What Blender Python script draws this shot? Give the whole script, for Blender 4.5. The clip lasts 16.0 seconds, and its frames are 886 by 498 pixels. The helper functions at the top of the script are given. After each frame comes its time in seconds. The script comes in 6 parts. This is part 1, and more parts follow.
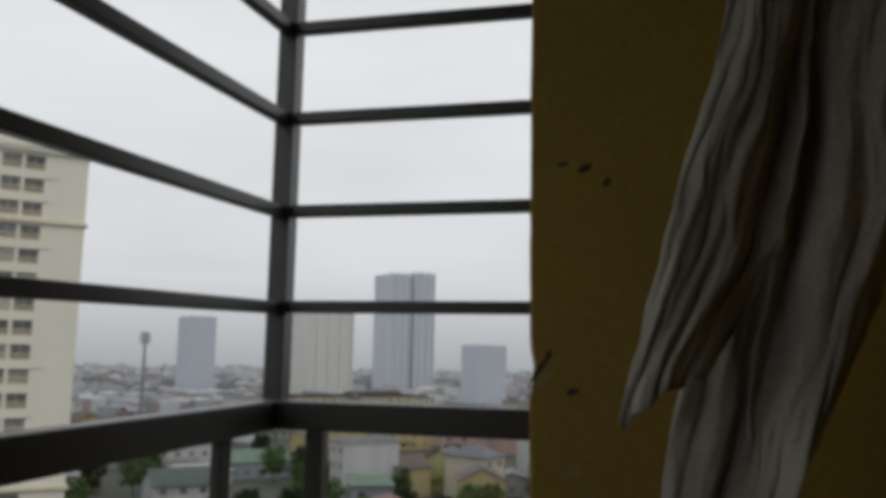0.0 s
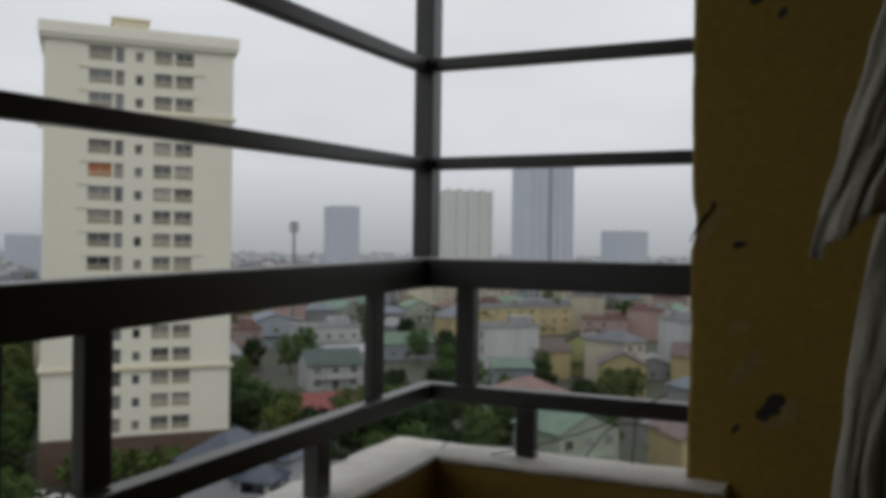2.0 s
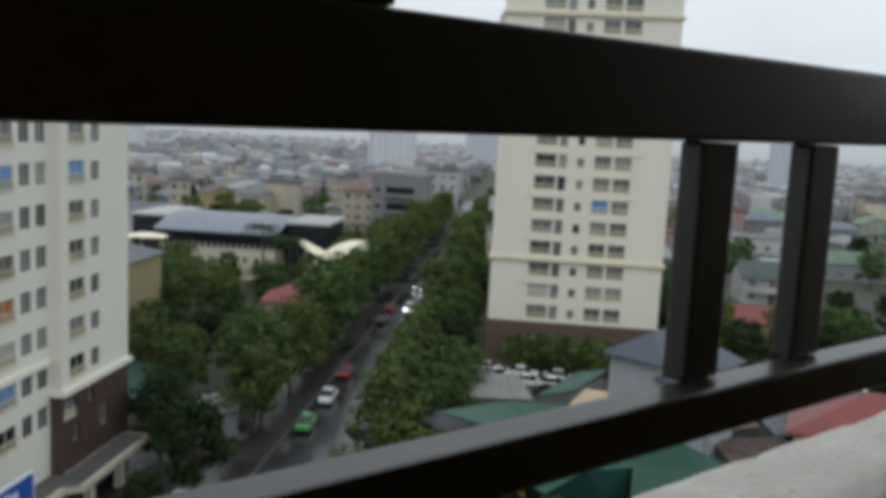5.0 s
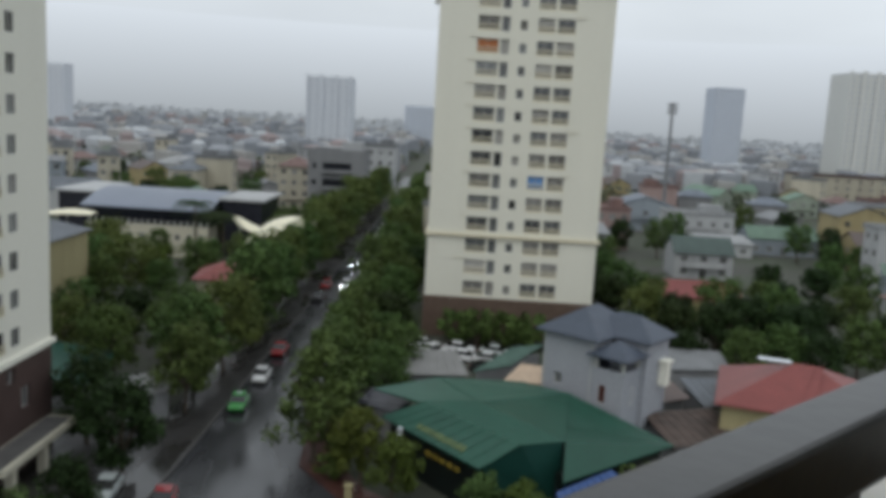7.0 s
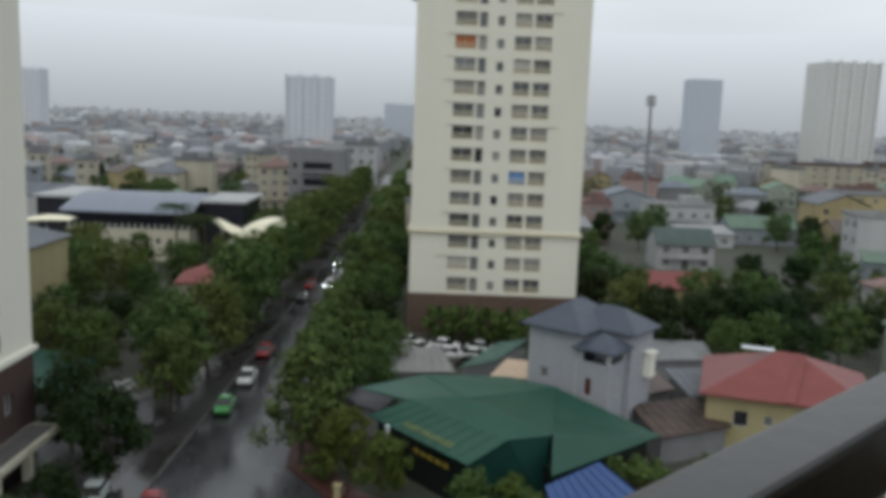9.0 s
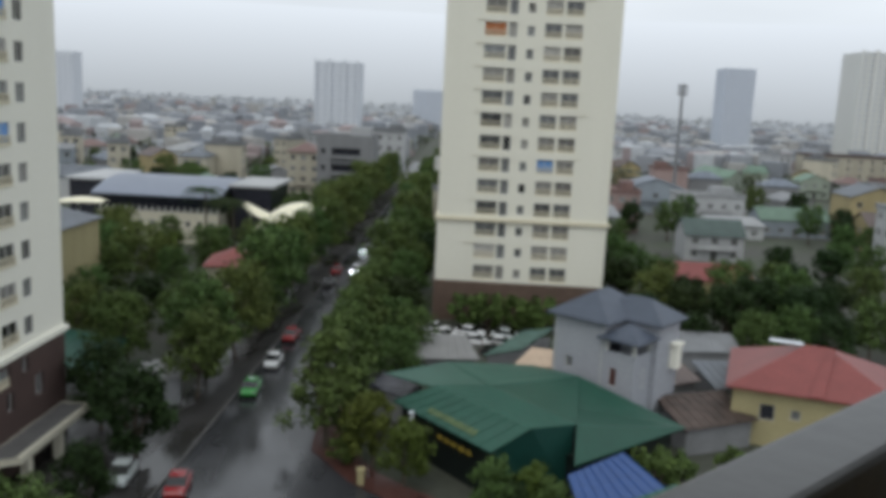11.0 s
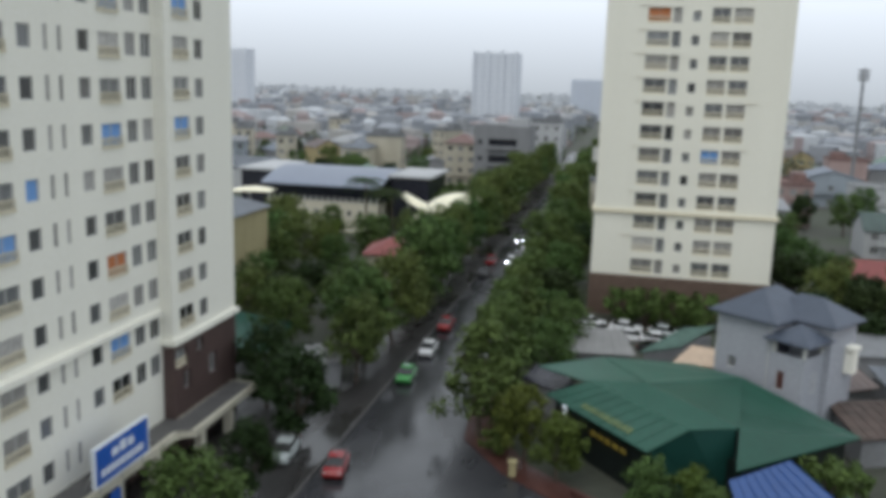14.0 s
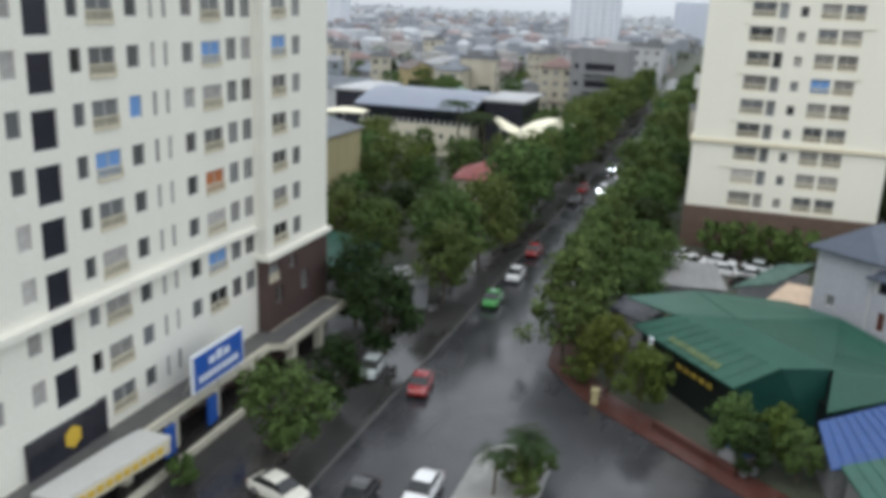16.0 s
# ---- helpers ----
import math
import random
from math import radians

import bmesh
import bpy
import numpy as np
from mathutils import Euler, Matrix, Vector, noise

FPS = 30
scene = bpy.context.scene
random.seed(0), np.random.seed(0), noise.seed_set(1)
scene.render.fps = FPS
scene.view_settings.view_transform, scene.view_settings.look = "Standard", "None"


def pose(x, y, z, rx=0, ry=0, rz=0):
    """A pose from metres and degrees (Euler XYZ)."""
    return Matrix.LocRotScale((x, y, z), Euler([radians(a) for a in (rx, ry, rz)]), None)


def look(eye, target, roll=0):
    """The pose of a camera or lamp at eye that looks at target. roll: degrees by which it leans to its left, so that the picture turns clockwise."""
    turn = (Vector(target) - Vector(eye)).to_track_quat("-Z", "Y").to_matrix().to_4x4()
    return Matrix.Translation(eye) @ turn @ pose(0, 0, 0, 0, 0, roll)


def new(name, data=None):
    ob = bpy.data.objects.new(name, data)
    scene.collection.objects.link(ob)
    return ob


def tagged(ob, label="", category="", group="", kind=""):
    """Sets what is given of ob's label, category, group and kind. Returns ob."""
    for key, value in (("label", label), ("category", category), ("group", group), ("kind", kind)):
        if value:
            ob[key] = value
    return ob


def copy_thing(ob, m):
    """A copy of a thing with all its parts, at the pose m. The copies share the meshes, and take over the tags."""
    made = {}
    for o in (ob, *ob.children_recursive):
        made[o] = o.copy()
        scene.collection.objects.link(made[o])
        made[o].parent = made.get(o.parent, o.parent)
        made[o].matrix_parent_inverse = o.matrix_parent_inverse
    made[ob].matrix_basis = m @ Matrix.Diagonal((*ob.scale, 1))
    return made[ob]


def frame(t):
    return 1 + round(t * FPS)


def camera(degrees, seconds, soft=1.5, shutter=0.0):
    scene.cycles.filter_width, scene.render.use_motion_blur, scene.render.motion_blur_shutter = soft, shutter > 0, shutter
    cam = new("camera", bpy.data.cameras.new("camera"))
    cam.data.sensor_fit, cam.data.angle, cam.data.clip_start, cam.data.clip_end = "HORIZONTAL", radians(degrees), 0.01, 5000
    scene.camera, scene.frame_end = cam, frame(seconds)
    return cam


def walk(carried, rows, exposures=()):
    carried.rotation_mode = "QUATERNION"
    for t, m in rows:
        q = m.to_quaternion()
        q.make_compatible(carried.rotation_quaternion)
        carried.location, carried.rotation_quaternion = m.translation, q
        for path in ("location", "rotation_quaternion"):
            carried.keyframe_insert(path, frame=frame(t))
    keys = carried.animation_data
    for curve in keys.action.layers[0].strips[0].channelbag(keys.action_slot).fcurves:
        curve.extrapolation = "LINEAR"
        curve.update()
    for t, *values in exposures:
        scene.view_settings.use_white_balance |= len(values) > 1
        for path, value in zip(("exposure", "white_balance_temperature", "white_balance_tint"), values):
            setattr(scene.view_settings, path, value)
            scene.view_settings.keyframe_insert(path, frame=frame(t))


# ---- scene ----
cam = camera(54.4, 16.0, soft=5.1)
PATH = [
    (0, (0.773, -1.654, 32.085), (0.28, 0.267, 32.343), 1.2),
    (0.5, (0.801, -1.68, 32.078), (0.288, 0.242, 32.283), 0.4),
    (1, (0.829, -1.704, 32.059), (0.274, 0.212, 32.207), -0.2),
    (1.5, (0.777, -1.63, 32.045), (0.029, 0.225, 32.072), -0.6),
    (2, (0.731, -1.598, 32.025), (-0.064, 0.238, 32.017), 0.8),
    (2.5, (0.674, -1.584, 32.007), (-0.268, 0.179, 31.971), 1.5),
    (3, (0.617, -1.581, 31.978), (-0.545, 0.044, 31.878), 1.7),
    (3.5, (0.579, -1.601, 31.973), (-0.796, -0.156, 31.831), 1.3),
    (4, (0.481, -1.603, 31.954), (-1.029, -0.31, 31.737), 1.2),
    (4.5, (0.424, -1.637, 31.935), (-1.134, -0.41, 31.677), 2.8),
    (7, (0.159, -0.793, 31.866), (-1.295, 0.544, 31.555), 3.3),
    (7.5, (0.162, -0.798, 31.865), (-1.254, 0.582, 31.571), 2.7),
    (8, (0.144, -0.793, 31.866), (-1.269, 0.585, 31.544), 2.6),
    (8.5, (0.145, -0.789, 31.865), (-1.275, 0.58, 31.539), 2.1),
    (9, (0.14, -0.789, 31.865), (-1.286, 0.576, 31.549), 2.1),
    (9.5, (0.136, -0.778, 31.864), (-1.296, 0.578, 31.537), 2.3),
    (12, (0.132, -0.75, 31.864), (-1.4, 0.478, 31.487), 2.5),
    (12.5, (0.025, -0.701, 31.865), (-1.575, 0.433, 31.476), 1.6),
    (13, (-0.099, -0.662, 31.86), (-1.74, 0.415, 31.479), 1.7),
    (13.5, (-0.152, -0.647, 31.857), (-1.81, 0.401, 31.471), 2.2),
    (14, (-0.21, -0.619, 31.853), (-1.881, 0.409, 31.471), 1.8),
    (14.5, (-0.257, -0.621, 31.85), (-1.925, 0.413, 31.467), 2.2),
    (15, (-0.277, -0.607, 31.84), (-1.944, 0.426, 31.454), 2.3),
    (15.5, (-0.316, -0.58, 31.83), (-2.017, 0.372, 31.387), 2.5),
    (16, (-0.364, -0.539, 31.82), (-2.093, 0.293, 31.262), 2.4),
]
walk(cam, [(t, look(eye, target, roll)) for t, eye, target, roll in PATH], [(0, -0.2, 6850, 9), (1.5, -0.24, 6800, 9), (3.0, -0.12, 6600, 8), (3.5, 0.09, 6580, 8), (4.0, 0.14, 6520, 8), (4.5, 0.1, 6480, 7), (7, -0.06, 6450, 6), (9.5, 0.0, 6550, 6), (12, 0.22, 6380, 7), (14.5, 0.31, 6350, 7), (15.2, 0.35, 6380, 7), (16, 0.64, 6400, 8)])

# ---- light ----
world = bpy.data.worlds.new("overcast")
scene.world = world
world.use_nodes = True
wn, wl = world.node_tree.nodes, world.node_tree.links
for n in list(wn):
    wn.remove(n)
w_out, w_bg = wn.new("ShaderNodeOutputWorld"), wn.new("ShaderNodeBackground")
sky = wn.new("ShaderNodeTexSky")
sky.sky_type, sky.sun_disc = "NISHITA", False
sky.sun_elevation, sky.sun_rotation = radians(52), radians(150)
sky.air_density, sky.dust_density = 1.5, 6.0
geo, sep = wn.new("ShaderNodeTexCoord"), wn.new("ShaderNodeSeparateXYZ")
ramp = wn.new("ShaderNodeValToRGB")
cloud, cmap, cramp = wn.new("ShaderNodeTexNoise"), wn.new("ShaderNodeMapping"), wn.new("ShaderNodeMapRange")
mul, mix, sk = wn.new("ShaderNodeMixRGB"), wn.new("ShaderNodeMixRGB"), wn.new("ShaderNodeMixRGB")
wl.new(geo.outputs["Generated"], sep.inputs[0])
wl.new(sep.outputs["Z"], ramp.inputs[0])
els = ramp.color_ramp.elements
els[0].position, els[0].color = 0.0, (0.50, 0.535, 0.60, 1)
els[1].position, els[1].color = 0.6, (0.80, 0.83, 0.88, 1)
for p, c in ((0.012, (0.55, 0.585, 0.655, 1)), (0.045, (0.63, 0.668, 0.74, 1)), (0.12, (0.72, 0.755, 0.82, 1)), (0.3, (0.80, 0.84, 0.90, 1))):
    e = els.new(p)
    e.color = c
cmap.inputs["Scale"].default_value = (1, 1, 3.5)
cloud.inputs["Scale"].default_value, cloud.inputs["Detail"].default_value = 2.2, 5
wl.new(geo.outputs["Generated"], cmap.inputs[0])
wl.new(cmap.outputs[0], cloud.inputs["Vector"])
wl.new(cloud.outputs["Fac"], cramp.inputs[0])
cramp.inputs[1].default_value, cramp.inputs[2].default_value = 0.3, 0.7
cramp.inputs[3].default_value, cramp.inputs[4].default_value = 0.92, 1.06
mul.blend_type, mul.inputs[0].default_value = "MULTIPLY", 1.0
wl.new(ramp.outputs[0], mul.inputs[1])
wl.new(cramp.outputs[0], mul.inputs[2])
sk.blend_type, sk.inputs[0].default_value = "MULTIPLY", 1.0
wl.new(sky.outputs[0], sk.inputs[1])
sk.inputs[2].default_value = (0.1, 0.1, 0.1, 1)
mix.inputs[0].default_value = 0.93
wl.new(sk.outputs[0], mix.inputs[1])
wl.new(mul.outputs[0], mix.inputs[2])
wl.new(mix.outputs[0], w_bg.inputs[0])
w_bg.inputs[1].default_value = 1.12
wl.new(w_bg.outputs[0], w_out.inputs[0])
sun = bpy.data.lights.new("sun", "SUN")
sun.energy, sun.angle, sun.color = 0.6, radians(40), (1, 0.97, 0.93)
new("sun", sun).matrix_world = look((0, 0, 200), (-40, 75, 60))

# ---- frames of the town ----
# the town is laid out along its main street: X to the right of it, Y along it
CITY = pose(0, -1.3, 0, 0, 0, 46.2)


# ---- materials ----
def mat(name, color, rough=0.8, metal=0.0, spots=0.25, scale=1.5, bump=0.15, fine=25.0, vary=0.0, spec=0.4, stain=None, coords="Object", streak=False):
    m = bpy.data.materials.new(name)
    m.use_nodes = True
    nt = m.node_tree
    b = nt.nodes["Principled BSDF"]
    b.inputs["Roughness"].default_value, b.inputs["Metallic"].default_value = rough, metal
    b.inputs["Specular IOR Level"].default_value = spec
    tc = nt.nodes.new("ShaderNodeTexCoord")
    mp = nt.nodes.new("ShaderNodeMapping")
    if streak:
        mp.inputs["Scale"].default_value = (1, 1, 0.12)
    nt.links.new(tc.outputs[coords], mp.inputs[0])
    big, small = nt.nodes.new("ShaderNodeTexNoise"), nt.nodes.new("ShaderNodeTexNoise")
    big.inputs["Scale"].default_value, big.inputs["Detail"].default_value = scale, 6
    small.inputs["Scale"].default_value, small.inputs["Detail"].default_value = fine, 4
    nt.links.new(mp.outputs[0], big.inputs["Vector"])
    nt.links.new(tc.outputs[coords], small.inputs["Vector"])
    r = nt.nodes.new("ShaderNodeMapRange")
    r.inputs[1].default_value, r.inputs[2].default_value = 0.35, 0.7
    nt.links.new(big.outputs["Fac"], r.inputs[0])
    c1 = nt.nodes.new("ShaderNodeMixRGB")
    c1.inputs[1].default_value = (*color, 1)
    dark = stain if stain else tuple(v * (1 - 1.6 * spots) for v in color)
    c1.inputs[2].default_value = (*[max(v, 0) for v in dark], 1)
    k = nt.nodes.new("ShaderNodeMath")
    k.operation = "MULTIPLY"
    k.inputs[1].default_value = min(1.0, spots * 2.2)
    nt.links.new(r.outputs[0], k.inputs[0])
    nt.links.new(k.outputs[0], c1.inputs[0])
    c2 = nt.nodes.new("ShaderNodeMixRGB")
    c2.blend_type, c2.inputs[0].default_value = "OVERLAY", 0.3
    nt.links.new(c1.outputs[0], c2.inputs[1])
    nt.links.new(small.outputs["Fac"], c2.inputs[2])
    last = c2.outputs[0]
    if vary:
        oi, hv = nt.nodes.new("ShaderNodeObjectInfo"), nt.nodes.new("ShaderNodeHueSaturation")
        mr = nt.nodes.new("ShaderNodeMapRange")
        mr.inputs[3].default_value, mr.inputs[4].default_value = 1 - vary, 1 + vary
        nt.links.new(oi.outputs["Random"], mr.inputs[0])
        nt.links.new(mr.outputs[0], hv.inputs["Value"])
        nt.links.new(last, hv.inputs["Color"])
        last = hv.outputs[0]
    nt.links.new(last, b.inputs["Base Color"])
    if bump:
        bn = nt.nodes.new("ShaderNodeBump")
        bn.inputs["Strength"].default_value, bn.inputs["Distance"].default_value = bump, 0.02
        nt.links.new(small.outputs["Fac"], bn.inputs["Height"])
        nt.links.new(bn.outputs[0], b.inputs["Normal"])
    return m


def leaf_mat(name, color, vary=0.35):
    m = bpy.data.materials.new(name)
    m.use_nodes = True
    nt = m.node_tree
    b = nt.nodes["Principled BSDF"]
    b.inputs["Roughness"].default_value = 0.7
    b.inputs["Specular IOR Level"].default_value = 0.12
    g, hv, mr, ns = nt.nodes.new("ShaderNodeNewGeometry"), nt.nodes.new("ShaderNodeHueSaturation"), nt.nodes.new("ShaderNodeMapRange"), nt.nodes.new("ShaderNodeTexNoise")
    mr.inputs[3].default_value, mr.inputs[4].default_value = 1 - vary, 1 + vary
    nt.links.new(g.outputs["Random Per Island"], mr.inputs[0])
    nt.links.new(mr.outputs[0], hv.inputs["Value"])
    oi, mh = nt.nodes.new("ShaderNodeObjectInfo"), nt.nodes.new("ShaderNodeMapRange")
    mh.inputs[3].default_value, mh.inputs[4].default_value = 0.475, 0.525
    nt.links.new(oi.outputs["Random"], mh.inputs[0])
    nt.links.new(mh.outputs[0], hv.inputs["Hue"])
    tc, c = nt.nodes.new("ShaderNodeTexCoord"), nt.nodes.new("ShaderNodeMixRGB")
    ns.inputs["Scale"].default_value = 0.5
    nt.links.new(tc.outputs["Object"], ns.inputs["Vector"])
    c.inputs[1].default_value = (*[v * 0.65 for v in color], 1)
    c.inputs[2].default_value = (color[0] * 1.5, color[1] * 1.35, color[2] * 1.1, 1)
    nt.links.new(ns.outputs["Fac"], c.inputs[0])
    nt.links.new(c.outputs[0], hv.inputs["Color"])
    nt.links.new(hv.outputs[0], b.inputs["Base Color"])
    return m


def wet(name, color, puddle=0.5, scale=0.12, low=0.06, high=0.55):
    """Rain-wet paving: puddles that mirror the sky beside drier, rougher patches."""
    m = mat(name, color, 0.5, 0, 0.3, 0.35, 0.1, 9)
    nt = m.node_tree
    b = nt.nodes["Principled BSDF"]
    tc, n = nt.nodes.new("ShaderNodeTexCoord"), nt.nodes.new("ShaderNodeTexNoise")
    mp = nt.nodes.new("ShaderNodeMapping")
    mp.inputs["Scale"].default_value = (2.2, 0.7, 1)
    n.inputs["Scale"].default_value, n.inputs["Detail"].default_value = scale, 5
    r = nt.nodes.new("ShaderNodeMapRange")
    r.inputs[1].default_value, r.inputs[2].default_value = puddle - 0.12, puddle + 0.12
    r.inputs[3].default_value, r.inputs[4].default_value = low, high
    nt.links.new(tc.outputs["Object"], mp.inputs[0])
    nt.links.new(mp.outputs[0], n.inputs["Vector"])
    nt.links.new(n.outputs["Fac"], r.inputs[0])
    nt.links.new(r.outputs[0], b.inputs["Roughness"])
    b.inputs["Specular IOR Level"].default_value = 0.5
    return m


M = {
    "cream": mat("cream_paint", (0.73, 0.715, 0.625), 0.85, 0, 0.10, 0.35, 0.05, 4, streak=True),
    "cream2": mat("cream_paint_pale", (0.78, 0.765, 0.68), 0.85, 0, 0.08, 0.3, 0.05, 4, streak=True),
    "trim": mat("cream_trim", (0.62, 0.57, 0.43), 0.85, 0, 0.12, 0.5, 0.05, 4),
    "brown": mat("brown_cladding", (0.085, 0.055, 0.05), 0.55, 0, 0.25, 0.5, 0.1, 6),
    "brick": mat("brown_brick", (0.125, 0.085, 0.065), 0.8, 0, 0.25, 0.8, 0.2, 6),
    "glass": mat("dark_glass", (0.135, 0.14, 0.142), 0.15, 0, 0.3, 0.7, 0, 3, vary=0.9, spec=0.7),
    "black_glass": mat("black_glass", (0.03, 0.031, 0.042), 0.2, 0, 0.3, 0.7, 0, 3, spec=0.35),
    "curtain": mat("pale_curtain", (0.36, 0.35, 0.33), 0.9, 0, 0.3, 2.0, 0.1, 8, vary=0.5),
    "blue_blind": mat("blue_blind", (0.16, 0.32, 0.62), 0.7, 0, 0.15, 2.0, 0.1, 8),
    "orange_blind": mat("orange_blind", (0.45, 0.16, 0.06), 0.7, 0, 0.2, 2.0, 0.1, 8),
    "frame": mat("white_frame", (0.52, 0.52, 0.50), 0.6, 0, 0.1, 1.0, 0.05, 8),
    "asphalt": wet("wet_asphalt", (0.042, 0.043, 0.048), 0.5, 0.06, 0.06, 0.40),
    "paving": wet("wet_paving", (0.14, 0.13, 0.125), 0.5, 0.2, 0.12, 0.6),
    "forecourt": wet("dark_wet_paving", (0.034, 0.032, 0.031), 0.5, 0.12, 0.10, 0.5),
    "red_paving": wet("red_brick_paving", (0.085, 0.032, 0.025), 0.45, 0.3, 0.25, 0.6),
    "concrete": wet("wet_concrete", (0.32, 0.32, 0.31), 0.45, 0.3, 0.2, 0.7),
    "kerb": mat("kerb_stone", (0.11, 0.107, 0.104), 0.6, 0, 0.25, 0.8, 0.1, 8),
    "soil": mat("ground_soil", (0.058, 0.056, 0.05), 0.8, 0, 0.35, 0.05, 0.2, 1.0, stain=(0.05, 0.07, 0.035)),
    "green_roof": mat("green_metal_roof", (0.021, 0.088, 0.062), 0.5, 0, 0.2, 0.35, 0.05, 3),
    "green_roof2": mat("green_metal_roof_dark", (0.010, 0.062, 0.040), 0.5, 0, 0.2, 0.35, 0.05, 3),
    "green_wall": mat("dark_green_sheet", (0.008, 0.05, 0.04), 0.5, 0, 0.2, 0.6, 0.05, 3),
    "slate": mat("slate_blue_tiles", (0.065, 0.08, 0.11), 0.5, 0, 0.2, 0.8, 0.15, 6),
    "lilac": mat("pale_grey_plaster", (0.34, 0.355, 0.39), 0.85, 0, 0.12, 0.5, 0.05, 4, streak=True),
    "red_roof": mat("red_metal_roof", (0.205, 0.05, 0.045), 0.45, 0, 0.2, 0.4, 0.05, 3),
    "yellow": mat("yellow_plaster", (0.37, 0.325, 0.18), 0.85, 0, 0.18, 0.5, 0.05, 4, streak=True),
    "blue_roof": mat("blue_metal_roof", (0.018, 0.06, 0.20), 0.4, 0, 0.15, 0.5, 0.05, 3),
    "grey_roof": mat("grey_sheet_roof", (0.22, 0.22, 0.22), 0.55, 0, 0.25, 0.4, 0.05, 3),
    "hall_roof": mat("blue_grey_sheet", (0.19, 0.215, 0.27), 0.45, 0, 0.15, 0.15, 0.05, 2),
    "shell": mat("cream_membrane", (0.76, 0.72, 0.55), 0.5, 0, 0.08, 0.3, 0.0, 4),
    "steel": mat("painted_steel", (0.024, 0.023, 0.022), 0.42, 0.0, 0.3, 9.0, 0.03, 60, stain=(0.028, 0.023, 0.020), spec=0.5),
    "ochre": mat("ochre_wall_paint", (0.30, 0.195, 0.035), 0.75, 0, 0.2, 3.0, 0.12, 70, stain=(0.23, 0.145, 0.036)),
    "ledge": mat("wet_plaster_ledge", (0.80, 0.77, 0.71), 0.55, 0, 0.2, 14.0, 0.5, 90, stain=(0.55, 0.50, 0.41)),
    "chip": mat("bare_mortar", (0.05, 0.045, 0.04), 0.9, 0, 0.3, 20, 0.5, 120),
    "patch": mat("thin_limewash", (0.33, 0.24, 0.09), 0.85, 0, 0.3, 30, 0.2, 120),
    "ceiling": mat("limewash", (0.6, 0.58, 0.5), 0.9, 0, 0.2, 2, 0.1, 40),
    # white cotton with its base colour darkened to stand in for dim light
    "cloth": mat("dimmed_white_cotton", (0.36, 0.335, 0.285), 0.95, 0, 0.3, 5, 0.2, 160),
    "bark": mat("bark", (0.10, 0.08, 0.06), 0.9, 0, 0.3, 2, 0.3, 12),
    "wire": mat("bare_stems", (0.03, 0.028, 0.025), 0.9, 0, 0.2, 20, 0.2, 100),
    "tyre": mat("rubber", (0.015, 0.015, 0.015), 0.8, 0, 0.1, 8, 0.1, 40),
    "car_glass": mat("car_glass", (0.012, 0.014, 0.016), 0.06, 0, 0.0, 1, 0, 10, spec=0.6),
    "chrome": mat("dull_metal", (0.5, 0.5, 0.5), 0.35, 0.9, 0.1, 5, 0, 20),
    "sign_blue": mat("blue_sign", (0.02, 0.10, 0.42), 0.45, 0, 0.1, 1, 0, 8),
    "sign_white": mat("white_lettering", (0.72, 0.76, 0.82), 0.5, 0, 0.05, 1, 0, 8),
    "sign_yellow": mat("yellow_lettering", (0.62, 0.42, 0.05), 0.5, 0, 0.1, 1, 0, 8),
    "rail_far": mat("balcony_wall", (0.60, 0.57, 0.46), 0.85, 0, 0.15, 0.6, 0.05, 5),
    "red_shutter": mat("red_shutter_paint", (0.075, 0.022, 0.016), 0.7, 0, 0.2, 2, 0.1, 10),
    "terracotta": mat("terracotta_pot", (0.4, 0.17, 0.08), 0.8, 0, 0.2, 2, 0.1, 10),
}
for k in ("steel",):
    M[k].node_tree.nodes["Principled BSDF"].inputs["Coat Weight"].default_value = 0.3
    M[k].node_tree.nodes["Principled BSDF"].inputs["Coat Roughness"].default_value = 0.22
for nm, c in (("red", (0.26, 0.008, 0.012)), ("white", (0.72, 0.73, 0.74)), ("green", (0.045, 0.30, 0.06)), ("silver", (0.48, 0.52, 0.52)), ("black", (0.02, 0.02, 0.022)), ("pearl", (0.70, 0.69, 0.62))):
    mm = mat("car_paint_" + nm, c, 0.3, 0, 0.04, 3, 0, 10, spec=0.5)
    mm.node_tree.nodes["Principled BSDF"].inputs["Coat Weight"].default_value = 0.6
    M["car_" + nm] = mm
# deep and mid greens are lightened to stand in for haze
LEAF = [leaf_mat("leaf_deep", (0.057, 0.096, 0.032), 0.4), leaf_mat("leaf_mid", (0.067, 0.104, 0.033), 0.4), leaf_mat("leaf_yellow", (0.055, 0.084, 0.020), 0.4), leaf_mat("leaf_dark", (0.020, 0.038, 0.014), 0.4)]
lamp = bpy.data.materials.new("lit_headlamp")
lamp.use_nodes = True
lamp.node_tree.nodes["Principled BSDF"].inputs["Emission Color"].default_value = (0.9, 0.97, 1, 1)
lamp.node_tree.nodes["Principled BSDF"].inputs["Emission Strength"].default_value = 45


# ---- building helpers ----
def box(bm, x0, x1, y0, y1, z0, z1):
    v = [bm.verts.new(p) for p in ((x0, y0, z0), (x1, y0, z0), (x1, y1, z0), (x0, y1, z0), (x0, y0, z1), (x1, y0, z1), (x1, y1, z1), (x0, y1, z1))]
    for f in ((3, 2, 1, 0), (4, 5, 6, 7), (0, 1, 5, 4), (1, 2, 6, 5), (2, 3, 7, 6), (3, 0, 4, 7)):
        bm.faces.new([v[i] for i in f])
    return v


